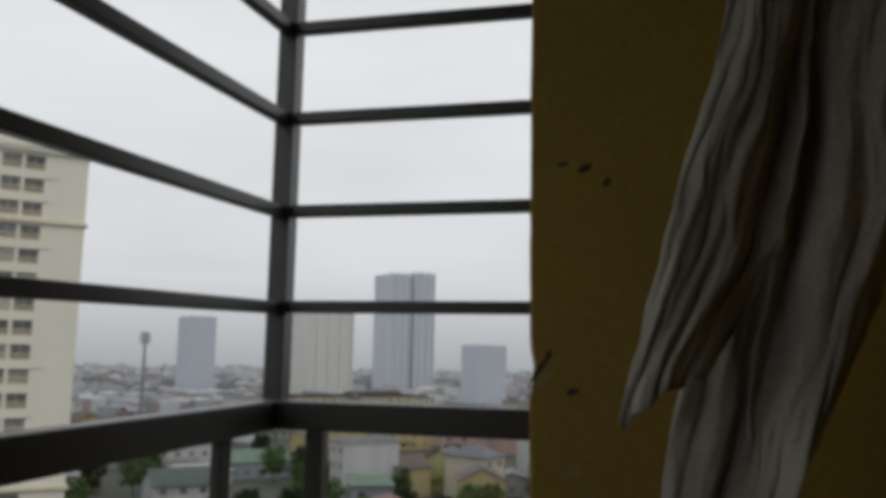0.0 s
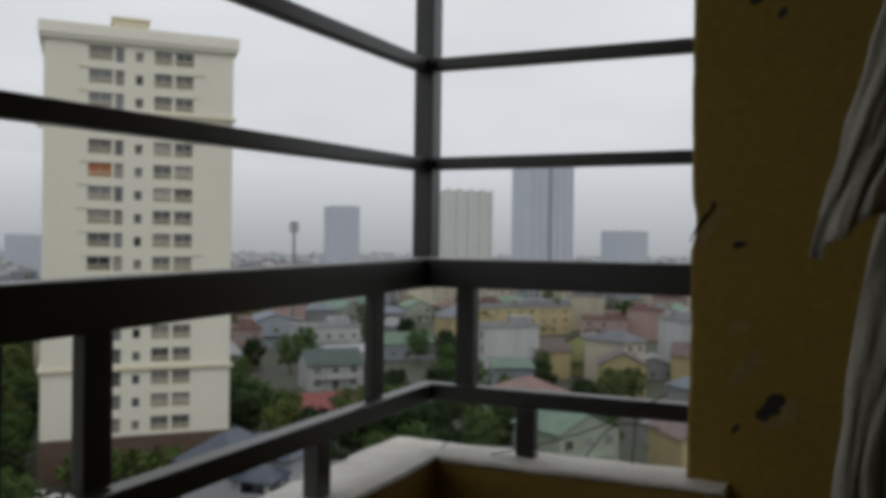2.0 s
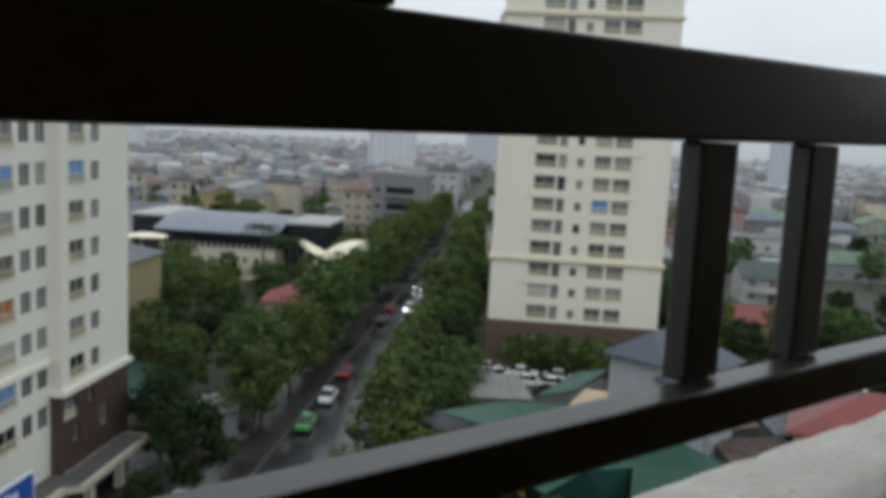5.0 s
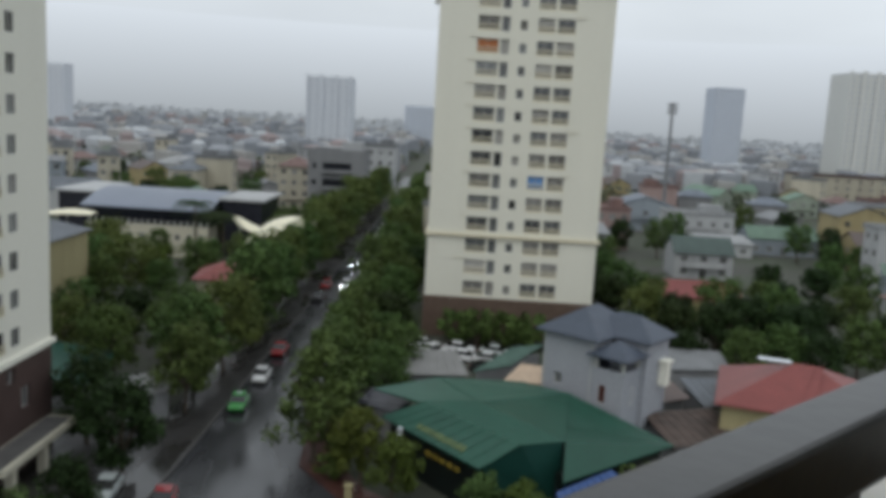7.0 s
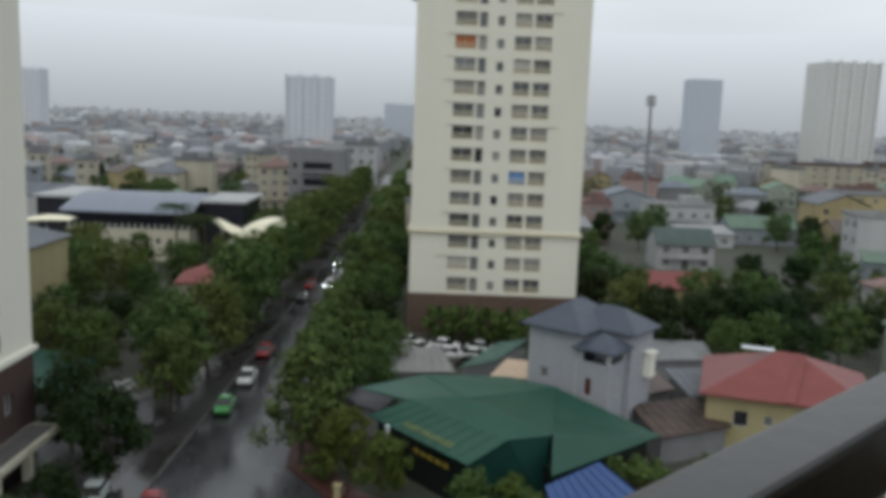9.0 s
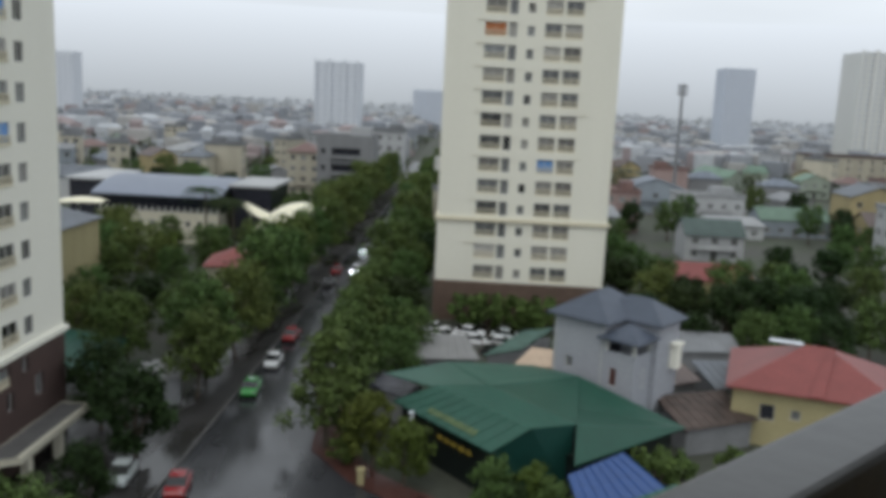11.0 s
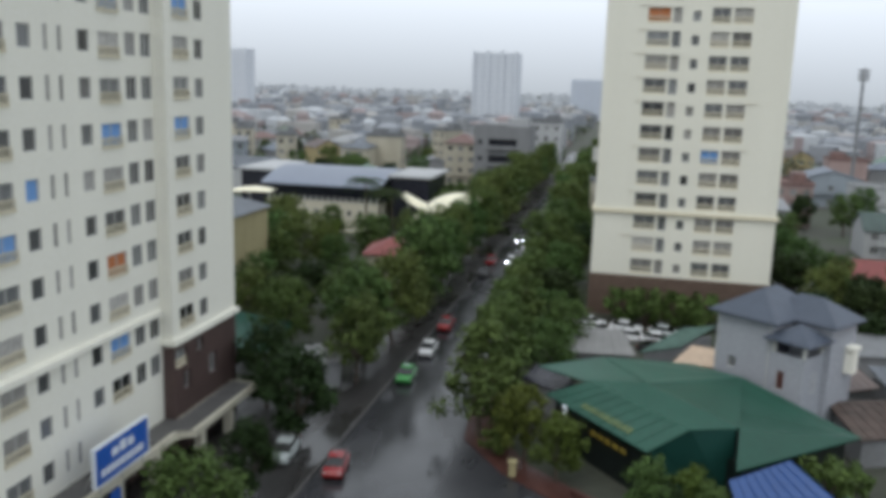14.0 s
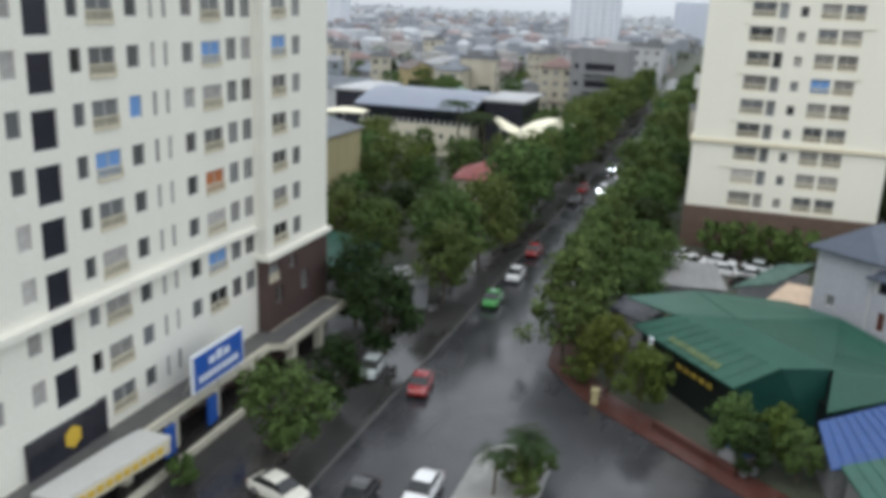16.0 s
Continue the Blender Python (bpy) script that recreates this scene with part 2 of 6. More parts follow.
def prism(bm, ring, z0, z1):
    """A ring of (x, y) or (x, y, z offset) corners raised from z0 to z1."""
    lo = [bm.verts.new((p[0], p[1], z0 + (p[2] if len(p) > 2 else 0))) for p in ring]
    hi = [bm.verts.new((p[0], p[1], z1 + (p[2] if len(p) > 2 else 0))) for p in ring]
    n = len(ring)
    bm.faces.new(lo[::-1])
    bm.faces.new(hi)
    for i in range(n):
        bm.faces.new((lo[i], lo[(i + 1) % n], hi[(i + 1) % n], hi[i]))


def tube(bm, p, q, r0, r1=None, n=6):
    r1 = r0 if r1 is None else r1
    p, q = Vector(p), Vector(q)
    t = (q - p).to_track_quat("Z", "Y").to_matrix()
    rings = []
    for c, r in ((p, r0), (q, r1)):
        rings.append([bm.verts.new(c + t @ Vector((r * math.cos(6.2832 * i / n), r * math.sin(6.2832 * i / n), 0))) for i in range(n)])
    for i in range(n):
        bm.faces.new((rings[0][i], rings[0][(i + 1) % n], rings[1][(i + 1) % n], rings[1][i]))
    bm.faces.new(rings[0][::-1])
    bm.faces.new(rings[1])


def mesh(name, bm, material, smooth=False, bevel=0.0):
    if bevel:
        bmesh.ops.bevel(bm, geom=bm.edges[:], offset=bevel, segments=2, affect="EDGES", profile=0.6)
    bmesh.ops.recalc_face_normals(bm, faces=bm.faces[:])
    me = bpy.data.meshes.new(name)
    bm.to_mesh(me)
    bm.free()
    me.materials.append(material)
    if smooth:
        for p in me.polygons:
            p.use_smooth = True
    return me


def part(name, bm, material, parent=None, label="", at=None, smooth=False, bevel=0.0):
    ob = new(name, bm if isinstance(bm, bpy.types.Mesh) else mesh(name, bm, material, smooth, bevel))
    if parent is not None:
        ob.parent = parent
    if at is not None:
        ob.matrix_basis = at
    return tagged(ob, label)


def thing(name, m, label, category, group="", kind=""):
    ob = new(name)
    ob.empty_display_size = 0.3
    ob.matrix_basis = m
    return tagged(ob, label, category, group, kind)


def city(x, y, z=0, rz=0):
    return CITY @ pose(x, y, z, 0, 0, rz)


def solid(name, make, material, m, label, category, kind="", group="", smooth=False, bevel=0.0):
    bm = bmesh.new()
    make(bm)
    ob = new(name, mesh(name, bm, material, smooth, bevel))
    ob.matrix_basis = m
    return tagged(ob, label, category, group, kind)


def boxmesh(name, material, *b, bevel=0.0):
    bm = bmesh.new()
    box(bm, *b)
    return mesh(name, bm, material, bevel=bevel)


def pierced(bm, x0, x1, z0, z1, holes, depth, y=0.0):
    """A wall face in the plane y, with openings (x0, x1, z0, z1) whose reveals run back by depth."""
    xs = sorted({x0, x1, *[round(h[i], 3) for h in holes for i in (0, 1)]})
    zs = sorted({z0, z1, *[round(h[i], 3) for h in holes for i in (2, 3)]})
    seen = {}

    def vert(a, b, c):
        k = (a, b, c)
        if k not in seen:
            seen[k] = bm.verts.new((a, b, c))
        return seen[k]

    for z_a, z_b in zip(zs, zs[1:]):
        zc = (z_a + z_b) / 2
        row = [h for h in holes if h[2] < zc < h[3]]
        run = x0
        for h in sorted(row):
            if h[0] > run:
                bm.faces.new((vert(run, y, z_a), vert(h[0], y, z_a), vert(h[0], y, z_b), vert(run, y, z_b)))
            run = h[1]
        if run < x1:
            bm.faces.new((vert(run, y, z_a), vert(x1, y, z_a), vert(x1, y, z_b), vert(run, y, z_b)))
    for a, b, c, d in holes:
        for p, q in (((a, c), (b, c)), ((b, c), (b, d)), ((b, d), (a, d)), ((a, d), (a, c))):
            bm.faces.new([bm.verts.new(v) for v in ((p[0], y, p[1]), (q[0], y, q[1]), (q[0], y + depth, q[1]), (p[0], y + depth, p[1]))])
    bmesh.ops.remove_doubles(bm, verts=bm.verts[:], dist=0.0005)


# ---- ground, streets ----
def ground(bm):
    prism(bm, [(-2600, -900), (2600, -900), (2600, 3600), (-2600, 3600)], -0.6, 0)


solid("ground", ground, M["soil"], city(0, 0), "wet earth, lots and verges under the whole town", "ground", "structure")


def main_road(bm):
    prism(bm, [(-23.4, -60), (-13.5, -60), (-13.5, 44), (-2, 44), (30, 22), (36, 30), (2, 58.5), (-8.5, 67), (-12.8, 73), (-14.6, 90), (-15.8, 420), (-25.2, 420), (-23.4, 80)], -0.3, 0.03)


solid("road", main_road, M["asphalt"], city(0, 0), "rain-soaked grey asphalt street with puddles reflecting the sky", "road", "structure")


def pave_left(bm):
    prism(bm, [(-36.2, -60), (-23.4, -60), (-23.4, 80), (-25.2, 420), (-29, 420), (-28.2, 82), (-36.2, 76)], -0.3, 0.16)


solid("pavement_left", pave_left, M["forecourt"], city(0, 0), "wet grey paved forecourt and pavement beside the street", "pavement", "structure")


def pave_right(bm):
    prism(bm, [(-8.5, 67), (2, 58.5), (36, 30), (38, 33), (3.6, 60.6), (-6.5, 69), (-10, 75), (-11.5, 92), (-12.6, 420), (-15.8, 420), (-14.6, 90), (-12.8, 73)], -0.3, 0.17)


solid("pavement_right", pave_right, M["red_paving"], city(0, 0), "red brick pavement along the side street, wet", "pavement", "structure")


def kerb_line(bm):
    pts = [(-23.4, -60), (-23.4, 80), (-25.2, 420)]
    for (a, b), (c, d) in zip(pts, pts[1:]):
        n = max(1, int((d - b) / 6))
        for i in range(n):
            y0, y1 = b + (d - b) * i / n, b + (d - b) * (i + 1) / n - 0.03
            x0, x1 = a + (c - a) * i / n, a + (c - a) * (i + 1) / n
            prism(bm, [(x0 - 0.02, y0), (x0 + 0.2, y0), (x1 + 0.2, y1), (x1 - 0.02, y1)], 0, 0.19)


solid("kerb", kerb_line, M["kerb"], city(0, 0), "row of grey kerb stones along the street", "kerb", "structure")


def island(bm):
    ring = []
    for i in range(9):
        a = math.pi * i / 8
        ring.append((-11.4 + 2.7 * math.cos(a), 54.5 + 2.9 * math.sin(a)))
    prism(bm, ring + [(-14.1, 40), (-8.7, 40)], 0, 0.22)


solid("traffic_island", island, M["concrete"], city(0, 0), "pale wet concrete traffic island with rounded end", "traffic island", "structure", bevel=0.03)


# ---- large buildings ----
WIN = {}


def window_part(parent, x, z, w, h, depth, kind="glass", rail=False, group=None):
    """A window set back in its opening: frame with pane, and a balcony front where there is one."""
    key = (round(w, 2), round(h, 2), kind, rail)
    if key not in WIN:
        f = bmesh.new()
        t = 0.06
        n = 1 if w < 1.3 or kind == "black_glass" else 2
        step = (w - t) / n
        pierced(f, -w / 2, w / 2, 0, h, [(-w / 2 + t + step * i, -w / 2 + step * (i + 1), t, h - t) for i in range(n)], 0.06, y=-0.04)
        bmesh.ops.remove_doubles(f, verts=f.verts[:], dist=0.001)
        p = bmesh.new()
        box(p, -w / 2 + 0.02, w / 2 - 0.02, 0.02, 0.06, 0.02, h - 0.02)
        r = None
        if rail:
            b = bmesh.new()
            box(b, -w / 2, w / 2, -0.24, -0.12, 0, h * 0.12)
            box(b, -w / 2, w / 2, -0.22, -0.14, h * 0.40, h * 0.45)
            for i in range(11):
                xb = -w / 2 + (w - 0.07) * i / 10
                box(b, xb, xb + 0.07, -0.20, -0.15, h * 0.12, h * 0.40)
            r = mesh("balcony_front", b, M["trim"])
        WIN[key] = (mesh("frame", f, M["frame"]), mesh("pane", p, M[kind]), r)
    fm, pm, rm = WIN[key]
    wdw = part("window", fm, None, parent, at=pose(x, depth, z))
    part("pane", pm, None, wdw)
    if rm:
        part("balcony_front", rm, None, wdw)
    return wdw


random.seed(11)


def tower_a():
    """The tall cream block beside the street."""
    t = thing("apartment_tower", city(-4.4, 122), "tall cream apartment tower with a brown brick base", "apartment building")
    W, D, Z0, Z1 = 24.1, 20.0, 5.9, 58.3
    holes, wins = [], []
    for k in range(17):
        zc = 7.3 + 3.095 * k
        for x0, x1, h, off in ((5.4, 8.35, 2.05, 0), (8.65, 9.8, 2.05, 0), (11.2, 12.2, 1.3, -0.1), (13.6, 15.95, 2.05, 0), (16.35, 18.75, 2.05, 0)):
            hole = (x0, x1, zc + off - h / 2, zc + off + h / 2)
            holes.append(hole)
            wins.append(hole)
    b = bmesh.new()
    pierced(b, 0, W, Z0, Z1, holes, 0.4)
    for ring in (((0, 0), (0, D)), ((0, D), (W, D)), ((W, D), (W, 0))):
        (xa, ya), (xb, yb) = ring
        b.faces.new([b.verts.new(p) for p in ((xa, ya, Z0), (xb, yb, Z0), (xb, yb, Z1), (xa, ya, Z1))])
    b.faces.new([b.verts.new(p) for p in ((0, 0, Z1), (W, 0, Z1), (W, D, Z1), (0, D, Z1))])
    part("wall", b, M["cream"], t)
    b = bmesh.new()
    box(b, -0.15, W + 0.15, -0.15, D, 0, Z0)
    part("base_storey", b, M["brick"], t, "brown brick-clad base storey")
    for z in (14.7, 48.9):
        b = bmesh.new()
        box(b, -0.35, W + 0.35, -0.35, D + 0.3, z, z + 0.45)
        part("string_course", b, M["trim"], t)
    b = bmesh.new()
    box(b, -0.5, W + 0.5, -0.5, D + 0.5, Z1, Z1 + 0.5)
    box(b, -0.7, W + 0.7, -0.7, D + 0.7, Z1 + 0.5, Z1 + 2.1)
    part("cornice", b, M["cream2"], t, bevel=0.05)
    b = bmesh.new()
    box(b, 8.5, 13, 4, 10, Z1 + 2.1, Z1 + 4.2)
    box(b, 8.2, 13.3, 3.7, 10.3, Z1 + 4.2, Z1 + 4.5)
    part("roof_house", b, M["trim"], t)
    for x0, x1, z0, z1 in wins:
        kind = random.choice(["glass", "glass", "curtain", "curtain"])
        if abs((z0 + z1) / 2 - (7.3 + 3.095 * 5)) < 0.1 and 12.5 < x0 < 14:
            kind = "blue_blind"
        if abs((z0 + z1) / 2 - (7.3 + 3.095 * 11)) < 0.1 and x0 < 6:
            kind = "orange_blind"
        window_part(t, (x0 + x1) / 2, z0, x1 - x0, z1 - z0, 0.32, kind, rail=(x1 - x0) > 2)
    sm = mat("thin_awning", (0.5, 0.46, 0.36), 0.8, 0, 0.2, 1, 0.05, 6)
    for k in range(1, 17):
        for x0, x1 in ((2.4, 5.4), (18.75, 21.75)):
            if random.random() < 0.5:
                b = bmesh.new()
                w = random.uniform(0.25, 0.6)
                box(b, x0 + (0 if x0 > 10 else 3 * (1 - w)), x1 - (3 * (1 - w) if x0 > 10 else 0), -0.14, 0.0, 8.45 + 3.095 * k, 8.52 + 3.095 * k)
                part("drip_ledge", b, sm, t)
    for z in (21.5, 46.8):
        b = bmesh.new()
        box(b, -0.75, -0.02, 1, 2.2, z, z + 1.9)
        part("air_conditioner", b, M["frame"], t, "white unit hung on the side wall")


tower_a()


def tower_l():
    """The near cream block with a shop podium; its front faces the street (+X of the town)."""
    # local x runs along the street backwards (from far end to near), local y into the building
    t = thing("apartment_block", CITY @ pose(-36.5, 75.0, 0, 0, 0, 90), "large cream apartment block over a shop podium", "apartment building")
    # local (x, y): town X = -36.5 - y, town Y = 75 + x
    L0, L1, Z0, Z1 = -66.0, -12.5, 2.9, 64.0
    cols = [(-40.6, 1.1, 1.55, "g"), (-37.4, 1.1, 1.55, "g"), (-35.1, 2.0, 2.35, "b"), (-32.3, 1.0, 1.45, "g"), (-30.0, 2.4, 1.85, "w"), (-27.1, 1.25, 1.45, "g"), (-25.1, 0.45, 1.65, "s"), (-23.7, 0.45, 1.65, "s"), (-21.2, 1.3, 1.45, "g"), (-18.3, 2.5, 1.8, "w"), (-15.6, 1.4, 1.7, "g"), (-13.5, 1.45, 1.75, "g"), (-44.0, 2.5, 1.75, "w"), (-47.5, 1.1, 1.5, "g"), (-51, 2.3, 1.7, "w"), (-55, 1.1, 1.5, "g"), (-59, 2.3, 1.7, "w")]
    holes, info = [], []
    for k in range(-1, 17):
        for x, w, h, c in cols:
            zc = 8.3 + 3.19 * k - (0.55 if c == "b" else 0.2 if c == "w" else 0)
            if k == -1 and (x > -22 or -47 < x < -34):
                continue
            hole = (x - w / 2, x + w / 2, zc - h / 2, zc + h / 2)
            holes.append(hole)
            info.append((hole, c, k))
    b = bmesh.new()
    pierced(b, L0, L1, Z0, Z1, holes, 0.3)
    b.faces.new([b.verts.new(p) for p in ((L0, 0, Z1), (L1, 0, Z1), (L1, 22, Z1), (L0, 22, Z1))])
    b.faces.new([b.verts.new(p) for p in ((L0, 0, 0), (L0, 22, 0), (L0, 22, Z1), (L0, 0, Z1))])
    b.faces.new([b.verts.new(p) for p in ((L0, 22, 0), (0, 22, 0), (0, 22, Z1), (L0, 22, Z1))])
    part("wall", b, M["cream2"], t)
    # the far bay stands one metre proud
    h2, i2 = [], []
    for k in range(0, 16):
        zc = 11.75 + 3.15 * k
        for x, w, h, c in ((-10.1, 2.4, 1.8, "w"), (-7.15, 1.4, 1.6, "g")):
            hole = (x - w / 2, x + w / 2, zc - h / 2, zc + h / 2)
            h2.append(hole)
            i2.append((hole, c, k))
    b = bmesh.new()
    pierced(b, L1, -1.2, 9.8, Z1, h2, 0.3, y=-1.0)
    for a, c in (((L1, -1), (L1, 0)), ((-1.2, -1), (-1.2, 22)), ):
        b.faces.new([b.verts.new(p) for p in ((*a, 10), (*c, 10), (*c, Z1), (*a, Z1))])
    b.faces.new([b.verts.new(p) for p in ((L1, -1, Z1), (-1.2, -1, Z1), (-1.2, 22, Z1), (L1, 22, Z1))])
    part("bay_wall", b, M["cream2"], t)
    b = bmesh.new()
    pierced(b, L1, -1.2, 0, 10.0, [(-12.3, -10.3, 7.6, 9.2), (-8.6, -7.5, 8.0, 9.2), (-6.5, -5.0, 5.3, 7.2), (-11, -9.9, 5.4, 7.0)], 0.5, y=-1.05)
    for a, c in (((L1, -1.05), (L1, 0)), ((-1.2, -1.05), (-1.2, 22))):
        b.faces.new([b.verts.new(p) for p in ((*a, 0), (*c, 0), (*c, 10), (*a, 10))])
    part("brown_base", b, M["brown"], t, "dark brown clad lower storeys")
    b = bmesh.new()
    box(b, L1 - 0.3, -0.9, -1.35, 21, 9.75, 10.2)
    part("string_course", b, M["cream2"], t)
    b = bmesh.new()
    box(b, -24.0, L1 - 0.3, -0.35, -0.004, 12.4, 12.8)
    box(b, L0, -24.0, -0.55, -0.004, 12.4, 12.85)
    part("string_course", b, M["cream2"], t)
    for hole, c, k in info + i2:
        kind = {"b": "black_glass", "s": "curtain"}.get(c, random.choice(["glass", "glass", "glass", "curtain"]))
        if c == "w" and random.random() < 0.22:
            kind = "curtain"
        if (round((hole[0] + hole[1]) / 2, 1), k) in ((-18.3, 1), (-18.3, 6), (-10.1, 5), (-10.1, 8), (-18.3, 9), (-30.0, 4), (-27.1, 5)):
            kind = "blue_blind"
        if (round((hole[0] + hole[1]) / 2, 1), k) in ((-18.3, 3),):
            kind = "orange_blind"
        bay = hole[0] > L1
        window_part(t, (hole[0] + hole[1]) / 2, hole[2], hole[1] - hole[0], hole[3] - hole[2], (-0.88 if bay else 0.12), kind, rail=(c == "w"))
    for x, w, z in ((-11.3, 2.0, 7.6), (-8.05, 1.1, 8.0)):
        window_part(t, x, z, w, 1.6 if w > 1.5 else 1.2, -0.7, "glass", rail=w > 1.5)
    for x, w, z, h in ((-5.75, 1.5, 5.3, 1.9), (-10.45, 1.1, 5.4, 1.6)):
        window_part(t, x, z, w, h, -0.7, "glass")
    # podium with its canopy
    b = bmesh.new()
    prism(b, [(L0, -0.02), (L0, -2.4), (-14.6, -2.4), (-14.0, -3.6), (-2.0, -3.6), (-2.0, -1.06), (L1, -1.06), (L1, -0.02)], 2.7, 3.3)
    part("canopy", b, M["rail_far"], t, "cream concrete canopy slab over the shops", bevel=0.04)
    b = bmesh.new()
    prism(b, [(L0, -0.1), (L0, -2.1), (-14.8, -2.1), (-14.2, -3.3), (-2.4, -3.3), (-2.4, -1.2), (L1, -1.2), (L1, -0.1)], 3.304, 3.34)
    part("canopy_deck", b, M["kerb"], t, "dark wet canopy deck")
    for x in np.arange(L0 + 2, -4, 5.2):
        b = bmesh.new()
        yb = -3.3 if x > -14.5 else -2.2
        box(b, x - 0.35, x + 0.35, yb, yb + 0.7, 0, 2.7)
        part("column", b, M["rail_far"], t, bevel=0.03)
    b = bmesh.new()
    pierced(b, L0, L1, 0, 2.9, [(x + 0.6, x + 4.4, 0.2, 2.5) for x in np.arange(L0 + 2, -19, 5.2)], 0.3, y=-0.02)
    part("shop_front", b, M["brown"], t)
    for x in np.arange(L0 + 2, -19, 5.2):
        window_part(t, x + 2.5, 0.2, 3.8, 2.3, 0.2, "black_glass")
    for x in (-29.6, -24.4):
        b = bmesh.new()
        box(b, x, x + 1.2, -2.75, -2.6, 0.4, 2.65)
        part("shop_banner", b, M["sign_blue"], t, "blue upright shop banner")
    b = bmesh.new()
    box(b, -40, -19.5, -3.9, -3.65, 0, 0.75)
    part("low_wall", b, M["rail_far"], t, "low cream wall before the shops", bevel=0.03)
    # dark panel with a yellow disc
    b = bmesh.new()
    box(b, -39.0, -32.2, -0.3, -0.02, 3.35, 5.7)
    sign = part("wall_panel", b, M["black_glass"], t, "black wall panel with a yellow emblem")
    b = bmesh.new()
    bmesh.ops.create_cone(b, cap_ends=True, segments=6, radius1=0.75, radius2=0.75, depth=0.06, matrix=pose(-35.4, -0.34, 4.6, 90, 0, 0))
    part("emblem", b, M["sign_yellow"], sign, "plain yellow emblem")


tower_l()


def sign_board():
    t = thing("sign_board", city(-33.6, 51.8, 3.34, 90), "blue sign board with white lettering standing on a canopy", "sign")
    b = bmesh.new()
    box(b, -3.2, 3.2, -0.12, 0.12, 0.72, 3.38)
    panel = part("panel", b, M["sign_blue"], t, "blue panel", bevel=0.02)
    b = bmesh.new()
    for x0, x1, z0, z1 in ((-3.3, 3.3, 3.38, 3.48), (-3.3, 3.3, 0.62, 0.72), (-3.3, -3.2, 0.72, 3.38), (3.2, 3.3, 0.72, 3.38)):
        box(b, x0, x1, -0.15, 0.15, z0, z1)
    part("border", b, M["sign_white"], t, "white border")
    b = bmesh.new()
    for i in range(3):
        box(b, -1.3 + i * 0.95, -0.55 + i * 0.95, -0.15, -0.122, 2.2, 2.75 + 0.2 * (i == 1))
    part("lettering", b, M["sign_white"], panel, "white bars of lettering")
    b = bmesh.new()
    for i in range(9):
        box(b, -2.6 + i * 0.58, -2.12 + i * 0.58, -0.15, -0.122, 1.2, 1.7)
    part("lettering", b, M["sign_white"], panel, "white bars of lettering")
    for x in (-2.6, 0, 2.6):
        b = bmesh.new()
        tube(b, (x, 0.0, 0), (x, 0.0, 0.62), 0.06)
        tube(b, (x, 0.15, 2.4), (x, 1.3, 0.02), 0.05)
        part("strut", b, M["chrome"], t)


sign_board()


def shop_awning():
    def make(bm):
        prism(bm, [(-34.9, 34.6), (-32.7, 34.6), (-31.7, 43.3), (-34.1, 43.3), (-34.4, 41.5)], 3.36, 3.75)
    aw = solid("shop_awning", make, M["frame"], city(0, 0), "white flat shop awning on the podium canopy, wet on top", "awning", bevel=0.05)
    b = bmesh.new()
    prism(b, [(-32.66, 34.8), (-32.60, 34.8), (-31.64, 43.1), (-31.7, 43.1)], 2.7, 3.6)
    part("fascia", b, M["trim"], aw, "beige fascia with yellow lettering")
    b = bmesh.new()
    for i in range(10):
        y = 35.6 + i * 0.7
        x = -32.59 + (y - 34.8) * 0.1157
        prism(b, [(x, y), (x + 0.05, y), (x + 0.108, y + 0.5), (x + 0.058, y + 0.5)], 2.95, 3.4)
    part("lettering", b, M["sign_yellow"], aw, "yellow bars of lettering")


shop_awning()


# ---- named houses of the quarter ----
def plane_roof(bm, pts, t=0.12):
    """A sheet of roof over a ring of (x, y, z), t thick."""
    lo = [bm.verts.new((x, y, z - t)) for x, y, z in pts]
    hi = [bm.verts.new(p) for p in pts]
    n = len(pts)
    bm.faces.new(hi)
    bm.faces.new(lo[::-1])
    for i in range(n):
        bm.faces.new((lo[i], lo[(i + 1) % n], hi[(i + 1) % n], hi[i]))


def ribs(bm, a, b, c, d, n, r=0.025):
    """Standing seams on a roof sheet a-b (eave) and d-c (ridge)."""
    a, b, c, d = (Vector(p) for p in (a, b, c, d))
    for i in range(n + 1):
        p, q = a.lerp(b, i / max(n, 1)), d.lerp(c, i / max(n, 1))
        w = (b - a).normalized() * r
        v = [bm.verts.new(k) for k in (p - w + Vector((0, 0, 0.004)), p + w + Vector((0, 0, 0.004)), q + w + Vector((0, 0, 0.004)), q - w + Vector((0, 0, 0.004)), p + Vector((0, 0, 0.06)), q + Vector((0, 0, 0.06)))]
        for f in ((0, 3, 5, 4), (1, 4, 5, 2), (0, 4, 1), (3, 2, 5)):
            bm.faces.new([v[k] for k in f])


def seams(t, mt, sheet, a, b, c, d, n):
    """Each standing seam is a strip of its own on its roof sheet."""
    a, b, c, d = (Vector(p) for p in (a, b, c, d))
    for i in range(n + 1):
        k = bmesh.new()
        p, q = a.lerp(b, i / n), d.lerp(c, i / n)
        ribs(k, p, p + (b - a).normalized() * 0.01, q + (c - d).normalized() * 0.01, q, 0)
        part("seam", k, mt, sheet)


